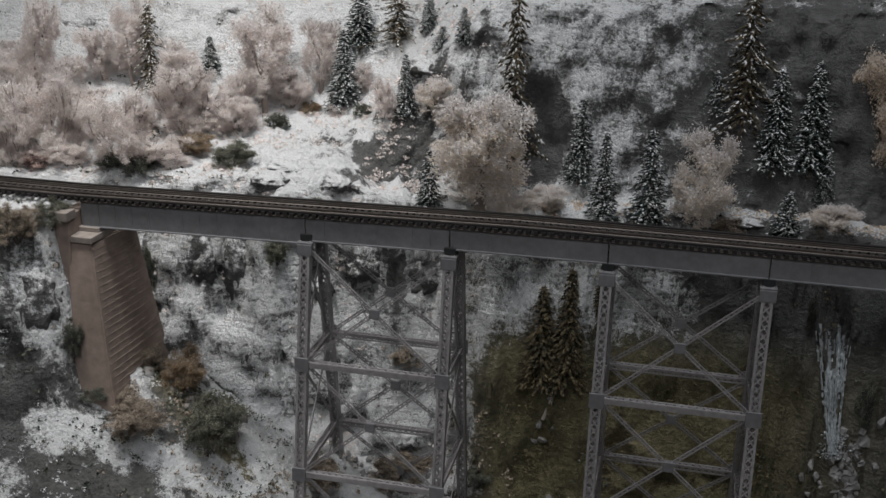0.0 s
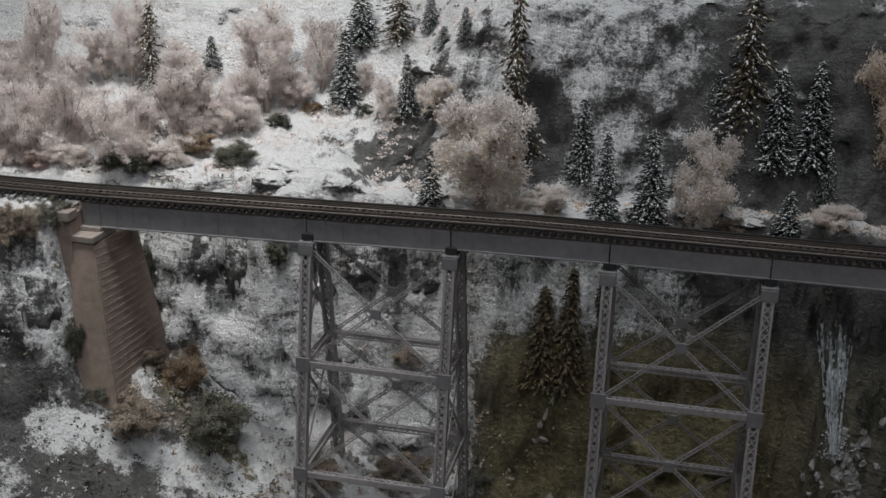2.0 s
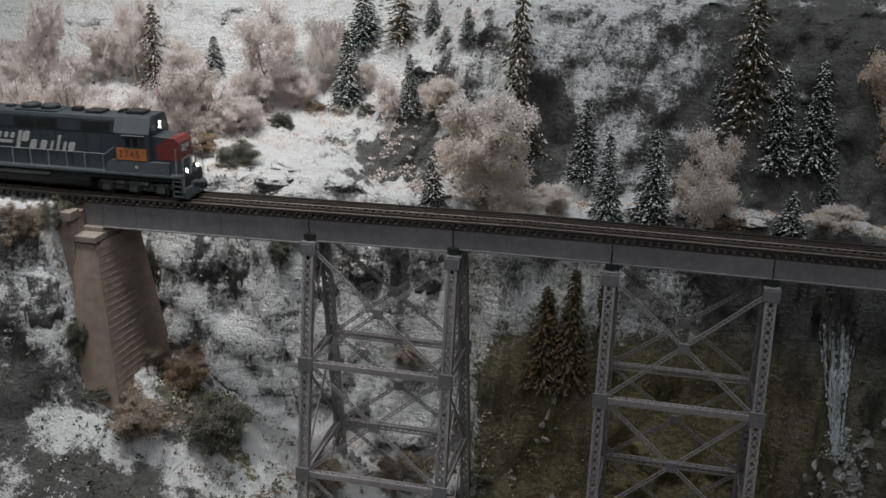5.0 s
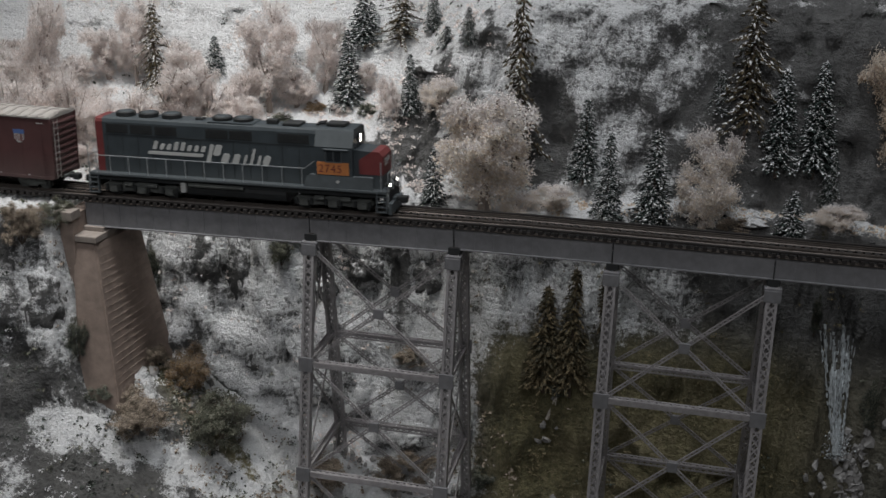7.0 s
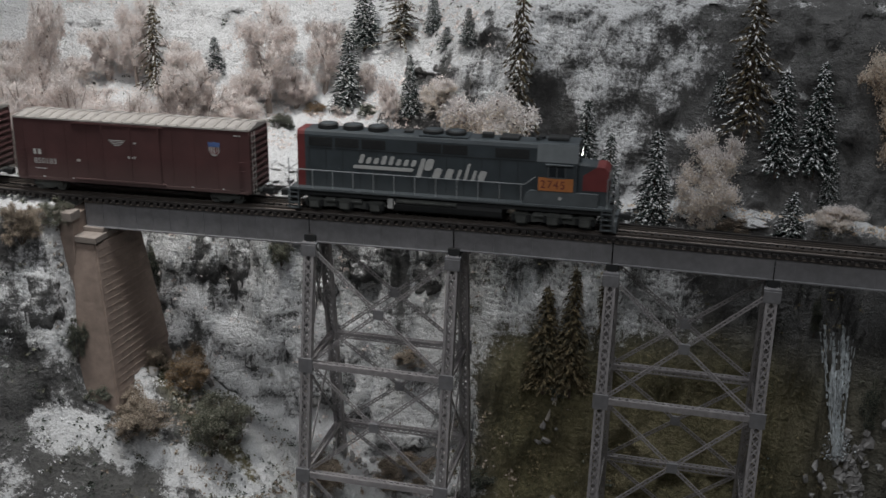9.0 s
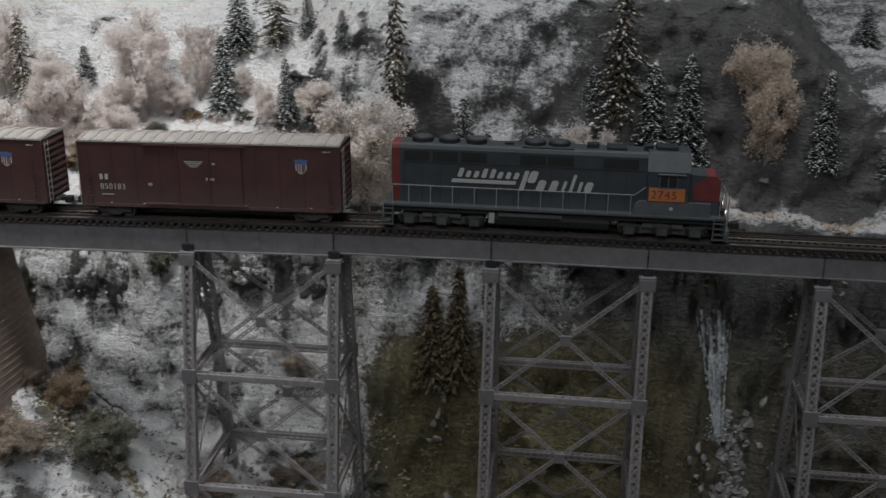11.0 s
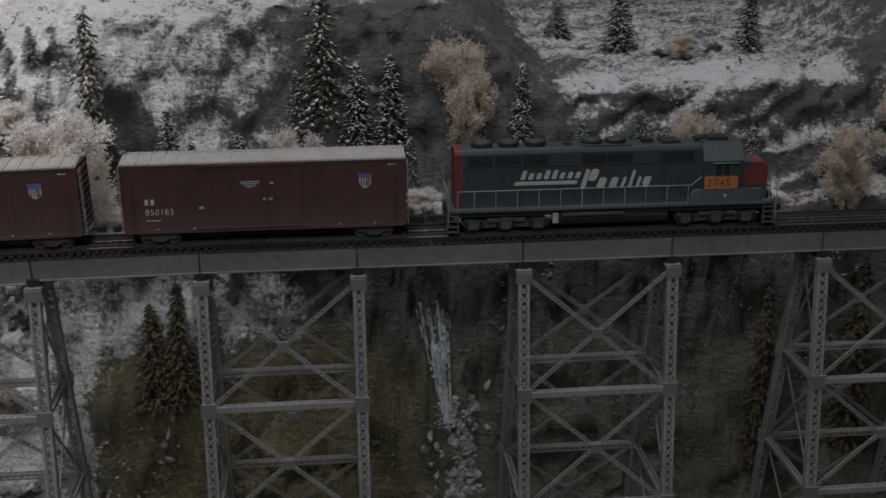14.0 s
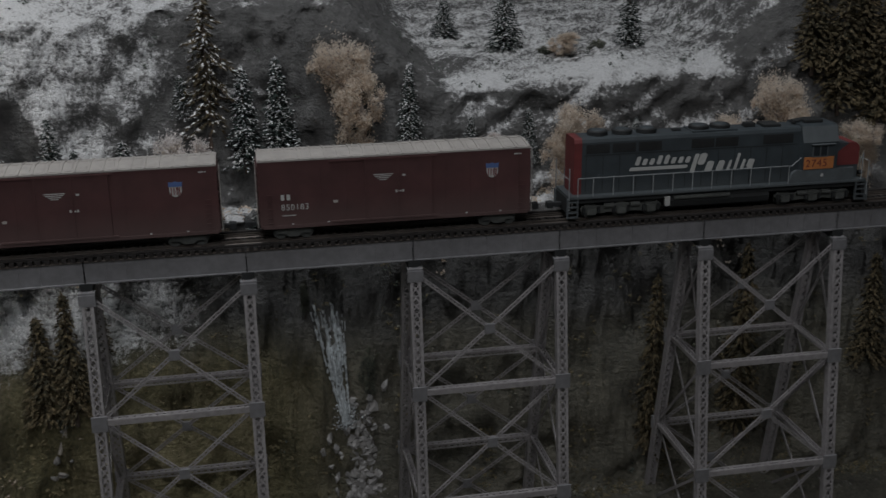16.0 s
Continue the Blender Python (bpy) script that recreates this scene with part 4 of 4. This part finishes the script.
def writing(name, text, x, z, h, y, mat, parent, spread=1.0):
    """Raised lettering on a side facing the camera, h millimetres tall."""
    cu = bpy.data.curves.new(name, "FONT")
    cu.body, cu.size, cu.extrude, cu.space_character = text, h * 1.38 * MM, 0.05 * MM, spread
    tmp = bpy.data.objects.new(name, cu)
    me = bpy.data.meshes.new_from_object(tmp)
    bpy.data.objects.remove(tmp)
    me.materials.append(mat)
    ob = new(name, me)
    ob.parent = parent
    ob.matrix_basis = P(x, y, z, 90, 0, 0)
    return ob


def wheelset(parent, x, r, half):
    bm = bmesh.new()
    tube(bm, (0, -half, 0), (0, half, 0), 1.2, 1.2, 8)
    for k in (-1, 1):
        tube(bm, (0, k * 8.0, 0), (0, k * 10.2, 0), r, r, 20)
        tube(bm, (0, k * 7.2, 0), (0, k * 8.0, 0), r + 0.6, r + 0.6, 20)
        for s in range(4):
            a = s * math.tau / 4
            tube(bm, (r * 0.55 * math.cos(a), k * 10.1, r * 0.55 * math.sin(a)), (r * 0.55 * math.cos(a), k * 10.5, r * 0.55 * math.sin(a)), r * 0.16, r * 0.16, 6)
    ob = part("wheelset", bm, TRUCK, parent)
    ob.matrix_basis = P(x, 0, r)
    ROLLING.append((ob, x, r))
    return ob


ROLLING = []


def loco_truck(parent, x0, x1):
    t = part("truck", shape(box, x0 + 4, x1 - 4, -9, 9, 6.5, 10.5, 0.5), LOCO_DARK, parent)
    mid = (x0 + x1) / 2
    for k in (-1, 1):
        bm = bmesh.new()
        y0, y1 = sorted((k * 11.0, k * 13.0))
        prism(bm, [(x0, 7.5), (x0 + 2, 5.0), (x0 + 8, 4.6), (x0 + 14, 3.8), (mid - 8, 4.6), (mid, 3.6), (mid + 8, 4.6), (x1 - 14, 3.8), (x1 - 8, 4.6), (x1 - 2, 5.0), (x1, 7.5), (x1 - 3, 10.2), (mid + 14, 9.0), (mid, 11.2), (mid - 14, 9.0), (x0 + 3, 10.2)], y0, y1)
        part("sideframe", bm, TRUCK, t)
        for i in range(3):
            cx = x0 + 8 + i * (x1 - x0 - 16) / 2
            part("journal_box", shape(box, cx - 3.4, cx + 3.4, *sorted((k * 12.8, k * 15.0)), 3.2, 8.2, 0.7), TRUCK, t)
            for o in (-5.4, 5.4):
                part("coil_spring", shape(tube, (cx + o, k * 13.6, 4.4), (cx + o, k * 13.6, 8.8), 1.3, 1.3, 8), LOCO_DARK, t)
        part("brake_cylinder", shape(tube, (mid - 13, k * 14.2, 9.6), (mid - 6, k * 14.2, 9.6), 1.7, 1.7, 10), TRUCK, t)
        part("brake_cylinder", shape(tube, (mid + 6, k * 14.2, 9.6), (mid + 13, k * 14.2, 9.6), 1.7, 1.7, 10), TRUCK, t)
    for i in range(3):
        wheelset(t, x0 + 8 + i * (x1 - x0 - 16) / 2, 5.8, 12)
    return t


def coupler(parent, x, k):
    bm = bmesh.new()
    box(bm, min(x, x + k * 8), max(x, x + k * 8), -1.6, 1.6, 7.6, 10.4, 0.4)
    box(bm, min(x + k * 6, x + k * 11), max(x + k * 6, x + k * 11), -2.8, 2.6, 6.6, 11.2, 0.8)
    part("coupler", bm, LOCO_DARK, parent)


def build_locomotive():
    e = thing("diesel_locomotive", "dusty dark grey and red six-axle model diesel locomotive hauling boxcars", "locomotive")
    part("underframe", shape(box, 2, 224, -14, 14, 12.0, 15.6, 0.4), LOCO_DARK, e)
    part("walkway", shape(box, 1, 225, -16.6, 16.6, 15.6, 17.6, 0.3), LOCO_GREY, e)
    for k in (-1, 1):
        part("sill_stripe", shape(box, 5, 219, *sorted((k * 16.6, k * 16.95)), 16.2, 17.5), LOCO_LIGHT, e)
    # long hood with rounded roof edges
    hood = [(-10.6, 17.6), (10.6, 17.6), (10.6, 54.2), (9.8, 56.4), (8.0, 57.4), (-8.0, 57.4), (-9.8, 56.4), (-10.6, 54.2)]
    h = part("long_hood", shape(prism_x, hood, 11.0, 174), LOCO_GREY, e)
    end = [(y * 0.995, z - 0.05) for y, z in hood]
    part("hood_end", shape(prism_x, end, 5.5, 11.0), LOCO_RED, e, "dusty red hood end")
    for x0, x1 in ((14, 31), (33, 50), (52, 69), (91, 108), (109, 126), (145, 168)):
        for k in (-1, 1):
            bm = bmesh.new()
            box(bm, x0, x1, *sorted((k * 10.5, k * 10.8)), 46.4, 53.0)
            n = int((x1 - x0) / 1.3)
            for i in range(n):
                xx = x0 + 0.4 + i * (x1 - x0 - 0.8) / n
                box(bm, xx, xx + 0.5, *sorted((k * 10.75, k * 11.15)), 46.8, 52.6)
            part("radiator_grille", bm, LOCO_DARK, h)
    for k in (-1, 1):
        bm = bmesh.new()
        for i in range(13):
            xx = 14 + i * 12.2
            box(bm, xx, xx + 0.25, *sorted((k * 10.5, k * 10.85)), 19, 44.5)
        box(bm, 12, 172, *sorted((k * 10.5, k * 10.8)), 44.9, 45.3)
        part("door_seam", bm, LOCO_DARK, h)
        bm = bmesh.new()
        for i in range(13):
            box(bm, 23 + i * 12.2, 24 + i * 12.2, *sorted((k * 10.5, k * 11.2)), 30, 31.4)
        part("door_latch", bm, LOCO_GREY, h)
    for x, r in ((25, 7.2), (43, 7.2), (61, 7.2), (100, 7.2), (116, 7.2)):
        bm = bmesh.new()
        tube(bm, (x, 0, 57.2), (x, 0, 60.2), r, r, 20)
        tube(bm, (x, 0, 60.2), (x, 0, 60.8), r, r * 0.9, 20)
        fan = part("roof_fan", bm, LOCO_DARK, h)
        bm = bmesh.new()
        tube(bm, (x, 0, 60.7), (x, 0, 61.1), r * 0.72, r * 0.66, 16)
        part("fan_guard", bm, LOCO_GREY, fan)
    part("exhaust_stack", shape(box, 134, 142, -3, 3, 57.2, 60.5, 0.6), LOCO_DARK, h)
    part("roof_hatch", shape(box, 147, 160, -6.5, 6.5, 57.2, 59.4, 0.6), LOCO_DARK, h)
    part("roof_vent", shape(box, 80, 86, -2.5, 2.5, 57.2, 58.9, 0.5), LOCO_DARK, h)
    part("dynamic_brake_cover", shape(box, 92, 126, -9.0, 9.0, 57.0, 58.2, 0.5), LOCO_GREY, h)
    # cab
    c = part("cab", shape(prism_x, [(-15.6, 17.6), (15.6, 17.6), (15.6, 46.5), (11.5, 57.6), (9.5, 58.6), (-9.5, 58.6), (-11.5, 57.6), (-15.6, 46.5)], 174, 200.5), LOCO_GREY, e)
    for k in (-1, 1):
        part("cab_roof_side", shape(prism_x, [(k * 15.75, 46.6), (k * 11.65, 57.6), (k * 11.2, 57.4), (k * 15.3, 46.4)], 173.6, 201.0), LOCO_LIGHT, c)
        w = part("side_window", shape(box, 182, 193, *sorted((k * 15.5, k * 15.8)), 36.6, 44.0), GLASS, c)
        bm = bmesh.new()
        for x in (181.6, 187.2, 192.8):
            box(bm, x - 0.4, x + 0.4, *sorted((k * 15.6, k * 16.1)), 36.2, 44.4)
        for z in (36.2, 44.2):
            box(bm, 181.2, 193.2, *sorted((k * 15.6, k * 16.1)), z - 0.4, z + 0.4)
        part("window_frame", bm, LOCO_LIGHT, w)
        part("sunshade", shape(box, 180, 198, *sorted((k * 15.6, k * 18.0)), 44.9, 45.6, 0.2), LOCO_LIGHT, c)
        panel = part("number_panel", shape(box, 175.2, 198.2, *sorted((k * 15.6, k * 16.0)), 27.2, 36.0), ORANGE, c, "orange panel with dark numerals")
        if k == -1:
            writing("numeral", "2745", 176.4, 28.9, 5.6, -16.05, LOCO_RED, panel, 1.12)
        part("battery_box", shape(prism, [(165, 17.6), (215, 17.6), (215, 26.6), (170, 26.6), (167, 24.5)], *sorted((k * 15.8, k * 13))), LOCO_LIGHT, e)
        part("cab_emblem", shape(tube, (190, k * 15.7, 22.4), (190, k * 16.1, 22.4), 1.2, 1.2, 10), LETTER, e)
    for y in (-7.2, 7.2):
        g = part("windshield", shape(box, 200.4, 200.8, y - 4.4, y + 4.4, 44.6, 52.5), GLASS, c)
    part("roof_cooler", shape(box, 179, 193, -5.5, 5.5, 58.5, 61.0, 0.8), LOCO_DARK, c)
    bm = bmesh.new()
    for i in range(3):
        tube(bm, (172 - i * 0.1, -2 + i * 2, 60), (177, -2 + i * 2, 60.4), 0.5, 1.1, 8)
    box(bm, 171, 173, -3, 3, 58.4, 59.6)
    part("air_horn", bm, LOCO_DARK, c)
    for z in (49.6, 52.8):
        lens = part("headlight", shape(tube, (201.4, 0, z), (202.1, 0, z), 1.2, 1.2, 12), LAMP, c, "lit headlight")
        part("lamp_housing", shape(tube, (200.4, 0, z), (202.0, 0, z), 1.6, 1.6, 12), LOCO_DARK, lens)
    # short nose
    n = part("nose", shape(prism, [(200.5, 17.6), (220.5, 17.6), (220.5, 40.5), (218.0, 43.4), (200.5, 44.4)], -10.6, 10.6), LOCO_GREY, e)
    part("nose_front", shape(prism, [(204.0, 27.5), (220.9, 27.5), (220.9, 40.6), (218.2, 43.7), (213, 43.95), (204.0, 37.5)], -10.75, 10.75), LOCO_RED, e, "dusty red nose")
    bm = bmesh.new()
    for y in (-3.2, 3.2):
        mark = [(y - 2.4, 33.5), (y + 2.4, 33.5), (y + 2.4, 34.6), (y - 1.2, 34.6), (y - 1.2, 35.6), (y + 2.4, 35.6), (y + 2.4, 38.6), (y - 2.4, 38.6), (y - 2.4, 37.4), (y + 1.2, 37.4), (y + 1.2, 36.6), (y - 2.4, 36.6)] if y < 0 else [(y - 2.4, 33.5), (y - 1.2, 33.5), (y - 1.2, 35.6), (y + 2.4, 35.6), (y + 2.4, 38.6), (y - 2.4, 38.6)]
        prism_x(bm, mark, 220.8, 221.2)
    part("nose_emblem", bm, LETTER, n)
    for k in (-1, 1):
        lens = part("ditch_light", shape(tube, (224.6, k * 8.6, 20.6), (225.55, k * 8.6, 20.6), 1.4, 1.4, 12), LAMP, e, "lit ditch light")
        part("lamp_housing", shape(tube, (222.5, k * 8.6, 20.6), (225.4, k * 8.6, 20.6), 1.8, 1.8, 12), LOCO_DARK, lens)
    part("pilot", shape(box, 222.5, 225.5, -16, 16, 4.5, 17.6, 0.4), LOCO_DARK, e)
    part("snow_plow", shape(prism_x, [(-15.5, 1.2), (15.5, 1.2), (15.5, 9.0), (5, 9.0), (5, 11), (-5, 11), (-5, 9.0), (-15.5, 9.0)], 226.0, 228.2), LOCO_LIGHT, e, "scuffed light grey plow")
    part("rear_pilot", shape(box, 0.6, 3, -15, 15, 4.5, 15.6, 0.4), LOCO_DARK, e)
    for x, s in ((3.6, -1), (221.5, 1)):
        for k in (-1, 1):
            for o in (-3.6, 3.6):
                part("step_side", shape(box, x + o - 0.4, x + o + 0.4, *sorted((k * 14, k * 16.6)), 2.2, 16), LOCO_LIGHT, e)
            for z in (2.4, 6.0, 9.8, 13.4):
                part("step", shape(box, x - 3.4, x + 3.4, *sorted((k * 13.5, k * 16.7)), z, z + 0.7), LOCO_LIGHT, e)
    part("fuel_tank", shape(prism_x, [(-13, 12.5), (13, 12.5), (14.5, 9.5), (13.5, 5.5), (10.5, 3.6), (-10.5, 3.6), (-13.5, 5.5), (-14.5, 9.5)], 76, 151), LOCO_DARK, e)
    part("air_tank", shape(tube, (78, -15.0, 12.4), (120, -15.0, 12.4), 1.5, 1.5, 10), TRUCK, e)
    part("fuel_filler", shape(box, 71.5, 75.5, -15.6, -13, 6.5, 13.5, 0.5), LETTER, e)
    loco_truck(e, 10, 70)
    loco_truck(e, 156, 215)
    for k in (-1, 1):
        y = k * 16.2
        bm = bmesh.new()
        tube(bm, (7, y, 30.6), (166, y, 30.6), 0.32, 0.32, 5)
        tube(bm, (166, y, 30.6), (173, y * 0.97, 36.0), 0.32, 0.32, 5)
        tube(bm, (7, y, 17.5), (7, y, 30.6), 0.4, 0.4, 5)
        tube(bm, (0.8, y, 8), (0.8, y, 38), 0.4, 0.4, 5)
        tube(bm, (221, y, 17), (221, y, 38), 0.4, 0.4, 5)
        tube(bm, (226.3, y, 6), (226.3, y, 31), 0.4, 0.4, 5)
        part("handrail", bm, HANDRAIL, e)
        for i in range(11):
            part("stanchion", shape(tube, (18 + i * 14.6, y, 17.5), (18 + i * 14.6, y, 30.7), 0.36, 0.36, 5), HANDRAIL, e)
    for k in (-1, 1):
        bm = bmesh.new()
        tube(bm, (226.4, k * 16, 31), (226.4, k * 4, 31), 0.35, 0.35, 5)
        tube(bm, (226.4, k * 4, 17), (226.4, k * 4, 31), 0.35, 0.35, 5)
        part("end_rail", bm, HANDRAIL, e)
    part("end_rail", shape(tube, (0.8, -16, 30), (0.8, 16, 30), 0.35, 0.35, 5), HANDRAIL, e)
    # side marking of the railway drawn as plain slanted blocks
    def block(name, x, z, w, hh):
        q = (z - 28) * 0.27
        r = (z + hh - 28) * 0.27
        c = min(w, hh) * 0.22
        part(name, shape(prism, [(x + q + c, z), (x + w + q - c, z), (x + w + q + 0.2, z + c), (x + w + r, z + hh - c), (x + w + r - c, z + hh), (x + r + c, z + hh), (x + r, z + hh - c), (x + q, z + c)], -11.0, -10.55), LETTER, h)

    x = 47.5
    for i in range(8):
        block("side_marking", x, 36.2, 3.0, 6.2 if i in (0, 3, 4) else 4.4)
        x += 5.3
    block("side_stripe", 44.5, 32.4, 42.5, 2.4)
    block("side_marking", 90.5, 28.6, 3.0, 13.6)
    block("side_marking", 94.3, 34.2, 5.4, 8.0)
    for x, w, hh in ((101.5, 5.2, 7.4), (110.0, 4.8, 7.4), (118.2, 2.0, 7.4), (123.2, 2.0, 12.0), (128.6, 2.0, 7.4), (132.6, 4.8, 7.4)):
        block("side_marking", x, 28.8, w, hh)
    coupler(e, 0, -1)
    coupler(e, 225, 1)
    return e


def build_boxcar():
    c = thing("boxcar", "weathered oxide-red model boxcar with dusty grey ribbed roof", "boxcar", "train of boxcars")
    body = part("body", shape(box, 0, 182, -16.8, 16.8, 9.8, 55.2, 0.3), BOXCAR, c)
    roof = part("roof", shape(prism_x, [(-17.3, 54.6), (17.3, 54.6), (17.3, 55.7), (0, 58.0), (-17.3, 55.7)], -0.6, 182.6), BOXROOF, c, "dusty pale grey ribbed roof")
    for i in range(22):
        x = 1.0 + i * 180.0 / 21
        bm = bmesh.new()
        for k in (-1, 1):
            bar(bm, (x, k * 17.3, 55.9), (x, 0, 58.2), 1.1, 0.8, (0, 0, 1))
        part("roof_rib", bm, BOXROOF, roof)
    for i in range(21):
        x = 1.0 + (i + 0.5) * 180.0 / 21
        bm = bmesh.new()
        for k in (-1, 1):
            bar(bm, (x, k * 15.6, 55.95), (x, k * 2, 57.8), 4.6, 0.5, (0, 0, 1))
        part("roof_panel", bm, BOXROOF, roof)
    for x, s in ((0, -1), (182, 1)):
        for i in range(9):
            z = 13.5 + i * 4.6
            part("end_rib", shape(tube, (x, -14.6, z), (x, 14.6, z), 1.5, 1.5, 8), BOXCAR, body)
        for k in (-1, 1):
            part("corner_post", shape(box, x - 0.7, x + 0.7, k * 16.3 - 0.9, k * 16.3 + 0.9, 9.8, 55.0, 0.2), BOXCAR, body)
        bm = bmesh.new()
        for o in (-15.4, -10.6):
            tube(bm, (x + s * 2.0, o, 10), (x + s * 2.0, o, 54), 0.3, 0.3, 5)
        for i in range(10):
            tube(bm, (x + s * 2.0, -15.4, 12 + i * 4.4), (x + s * 2.0, -10.6, 12 + i * 4.4), 0.25, 0.25, 5)
        part("end_ladder", bm, BOXROOF, body)
        coupler(c, x, s)
        part("brake_gear", shape(box, min(x, x + s * 3), max(x, x + s * 3), -6, 6, 8.5, 10.5, 0.3), TRUCK, c)
    for k in (-1, 1):
        y0, y1 = sorted((k * 16.7, k * 17.5))
        d = part("door", shape(box, 69, 115, y0, y1, 12.0, 53.0, 0.2), BOXCAR, body)
        for x in (69.8, 92.0, 114.2):
            part("door_post", shape(box, x - 0.5, x + 0.5, *sorted((k * 17.4, k * 18.0)), 12.4, 52.6), BOXCAR, d)
        for z in (12.0, 53.4):
            part("door_track", shape(box, 46, 118, *sorted((k * 16.7, k * 18.0)), z - 0.6, z + 0.6), BOXCAR, body)
        for i in range(11):
            x = 6.5 + i * 16.8
            if 66 < x < 118:
                continue
            part("side_seam", shape(box, x - 0.25, x + 0.25, *sorted((k * 16.7, k * 17.05)), 11.0, 54.4), BOXCAR, body)
        part("side_sill", shape(box, 1, 181, *sorted((k * 15.6, k * 17.1)), 9.0, 11.4, 0.2), BOXCAR, body)
        for xa in (4.2, 174.0):
            for i in range(8):
                part("grab_iron", shape(tube, (xa, k * 17.4, 10 + i * 3.2), (xa + 3.8, k * 17.4, 10 + i * 3.2), 0.22, 0.22, 5), BOXCAR, body)
    # shield and stencils on the near side
    bm = bmesh.new()
    prism(bm, [(152, 43.2), (152.2, 38.4), (154, 36.2), (156, 35.6), (158, 36.2), (159.8, 38.4), (160, 43.2)], -17.0, -16.7)
    s = part("shield", bm, LETTER, body)
    bm = bmesh.new()
    prism(bm, [(151.8, 42.4), (160.2, 42.4), (160.4, 45.6), (158, 45.2), (156, 46.0), (154, 45.2), (151.6, 45.6)], -17.15, -16.7)
    part("shield_top", bm, LOGO_BLUE, s)
    for i in range(4):
        part("shield_bar", shape(box, 153.0 + i * 1.75, 153.7 + i * 1.75, -17.1, -16.8, 37.0, 42.0), LOCO_RED, s)
    for x in (13.6, 17.4):
        bm = bmesh.new()
        box(bm, x, x + 2.2, -17.0, -16.7, 28.4, 32.2)
        part("reporting_mark", bm, LETTER, body)
    writing("car_number", "850183", 13.4, 21.6, 4.1, -16.9, LETTER, body, 1.1)
    for i, w in enumerate((13, 11, 8, 5)):
        part("stencil_line", shape(box, 81.5 - w / 2, 81.5 + w / 2, -17.65, -17.4, 42.2 - i * 1.2, 42.7 - i * 1.2), LETTER, body)
    for x, z, w, hh in ((94.5, 40.6, 2.0, 1.2), (89.6, 29.6, 1.2, 1.8), (91.3, 29.9, 2.4, 1.0), (94.2, 29.6, 1.2, 1.8), (171, 50.8, 5.0, 0.7), (14, 17.6, 9, 0.5), (48, 24.8, 3.0, 1.8)):
        part("stencil", shape(box, x, x + w, -17.65 if 68 < x < 116 else -17.0, -16.6, z, z + hh), LETTER if x != 48 else BOXROOF, body)
    for i in range(7):
        x = 20 + i * 23.5
        part("reflector", shape(box, x, x + 1.4, -17.35, -17.0, 11.6, 12.3), LETTER, body)
    for x0 in (9, 149):
        t = part("truck", shape(box, x0 + 9, x0 + 15, -12, 12, 4.5, 8.8, 0.4), TRUCK, c)
        for k in (-1, 1):
            part("sideframe", shape(prism, [(x0, 6.6), (x0 + 1, 4.2), (x0 + 6, 4.2), (x0 + 9, 2.0), (x0 + 15, 2.0), (x0 + 18, 4.2), (x0 + 23, 4.2), (x0 + 24, 6.6), (x0 + 20, 8.2), (x0 + 4, 8.2)], *sorted((k * 11, k * 13))), TRUCK, t)
        for o in (3.6, 20.4):
            wheelset(t, x0 + o, 4.8, 11.5)
    part("centre_sill", shape(box, 2, 180, -4, 4, 6.5, 9.9), LOCO_DARK, c)
    part("brake_reservoir", shape(tube, (84, -6, 7), (98, -6, 7), 2.2, 2.2, 10), LOCO_DARK, c)
    return c


LOCO = build_locomotive()
CAR = build_boxcar()
SECOND = copy_thing(CAR, Matrix())
for o in SECOND.children_recursive:
    if o.name.startswith("wheelset"):
        ROLLING.append((o, o.location.x / MM, o.location.z / MM))


def motions():
    """The train rolls along the line from the abutment side at an even pace."""
    for ob, back, ln in ((LOCO, 0.0, 226.0), (CAR, 210.0, 182.0), (SECOND, 419.0, 182.0)):
        rows = []
        for t, x in SPEED_ROWS:
            a, b = dip(x - back + ln * 0.12), dip(x - back + ln * 0.88)
            tilt = math.degrees(math.atan2(a - b, ln * 0.76))
            rows.append((t, P(x - back, TRACK_Y, 30.3 - dip(x - back), 0, -tilt, 0)))
        walk(ob, rows)
    times, xs = [r[0] for r in SPEED_ROWS], [r[1] for r in SPEED_ROWS]
    for ob, x, r in ROLLING:
        rows = []
        for i in range(241):
            t = i / 15.0
            gone = float(np.interp(t, times, xs)) - xs[0]
            rows.append((t, P(x, 0, r, 0, math.degrees(gone / r) % 360.0, 0)))
        walk(ob, rows)


motions()
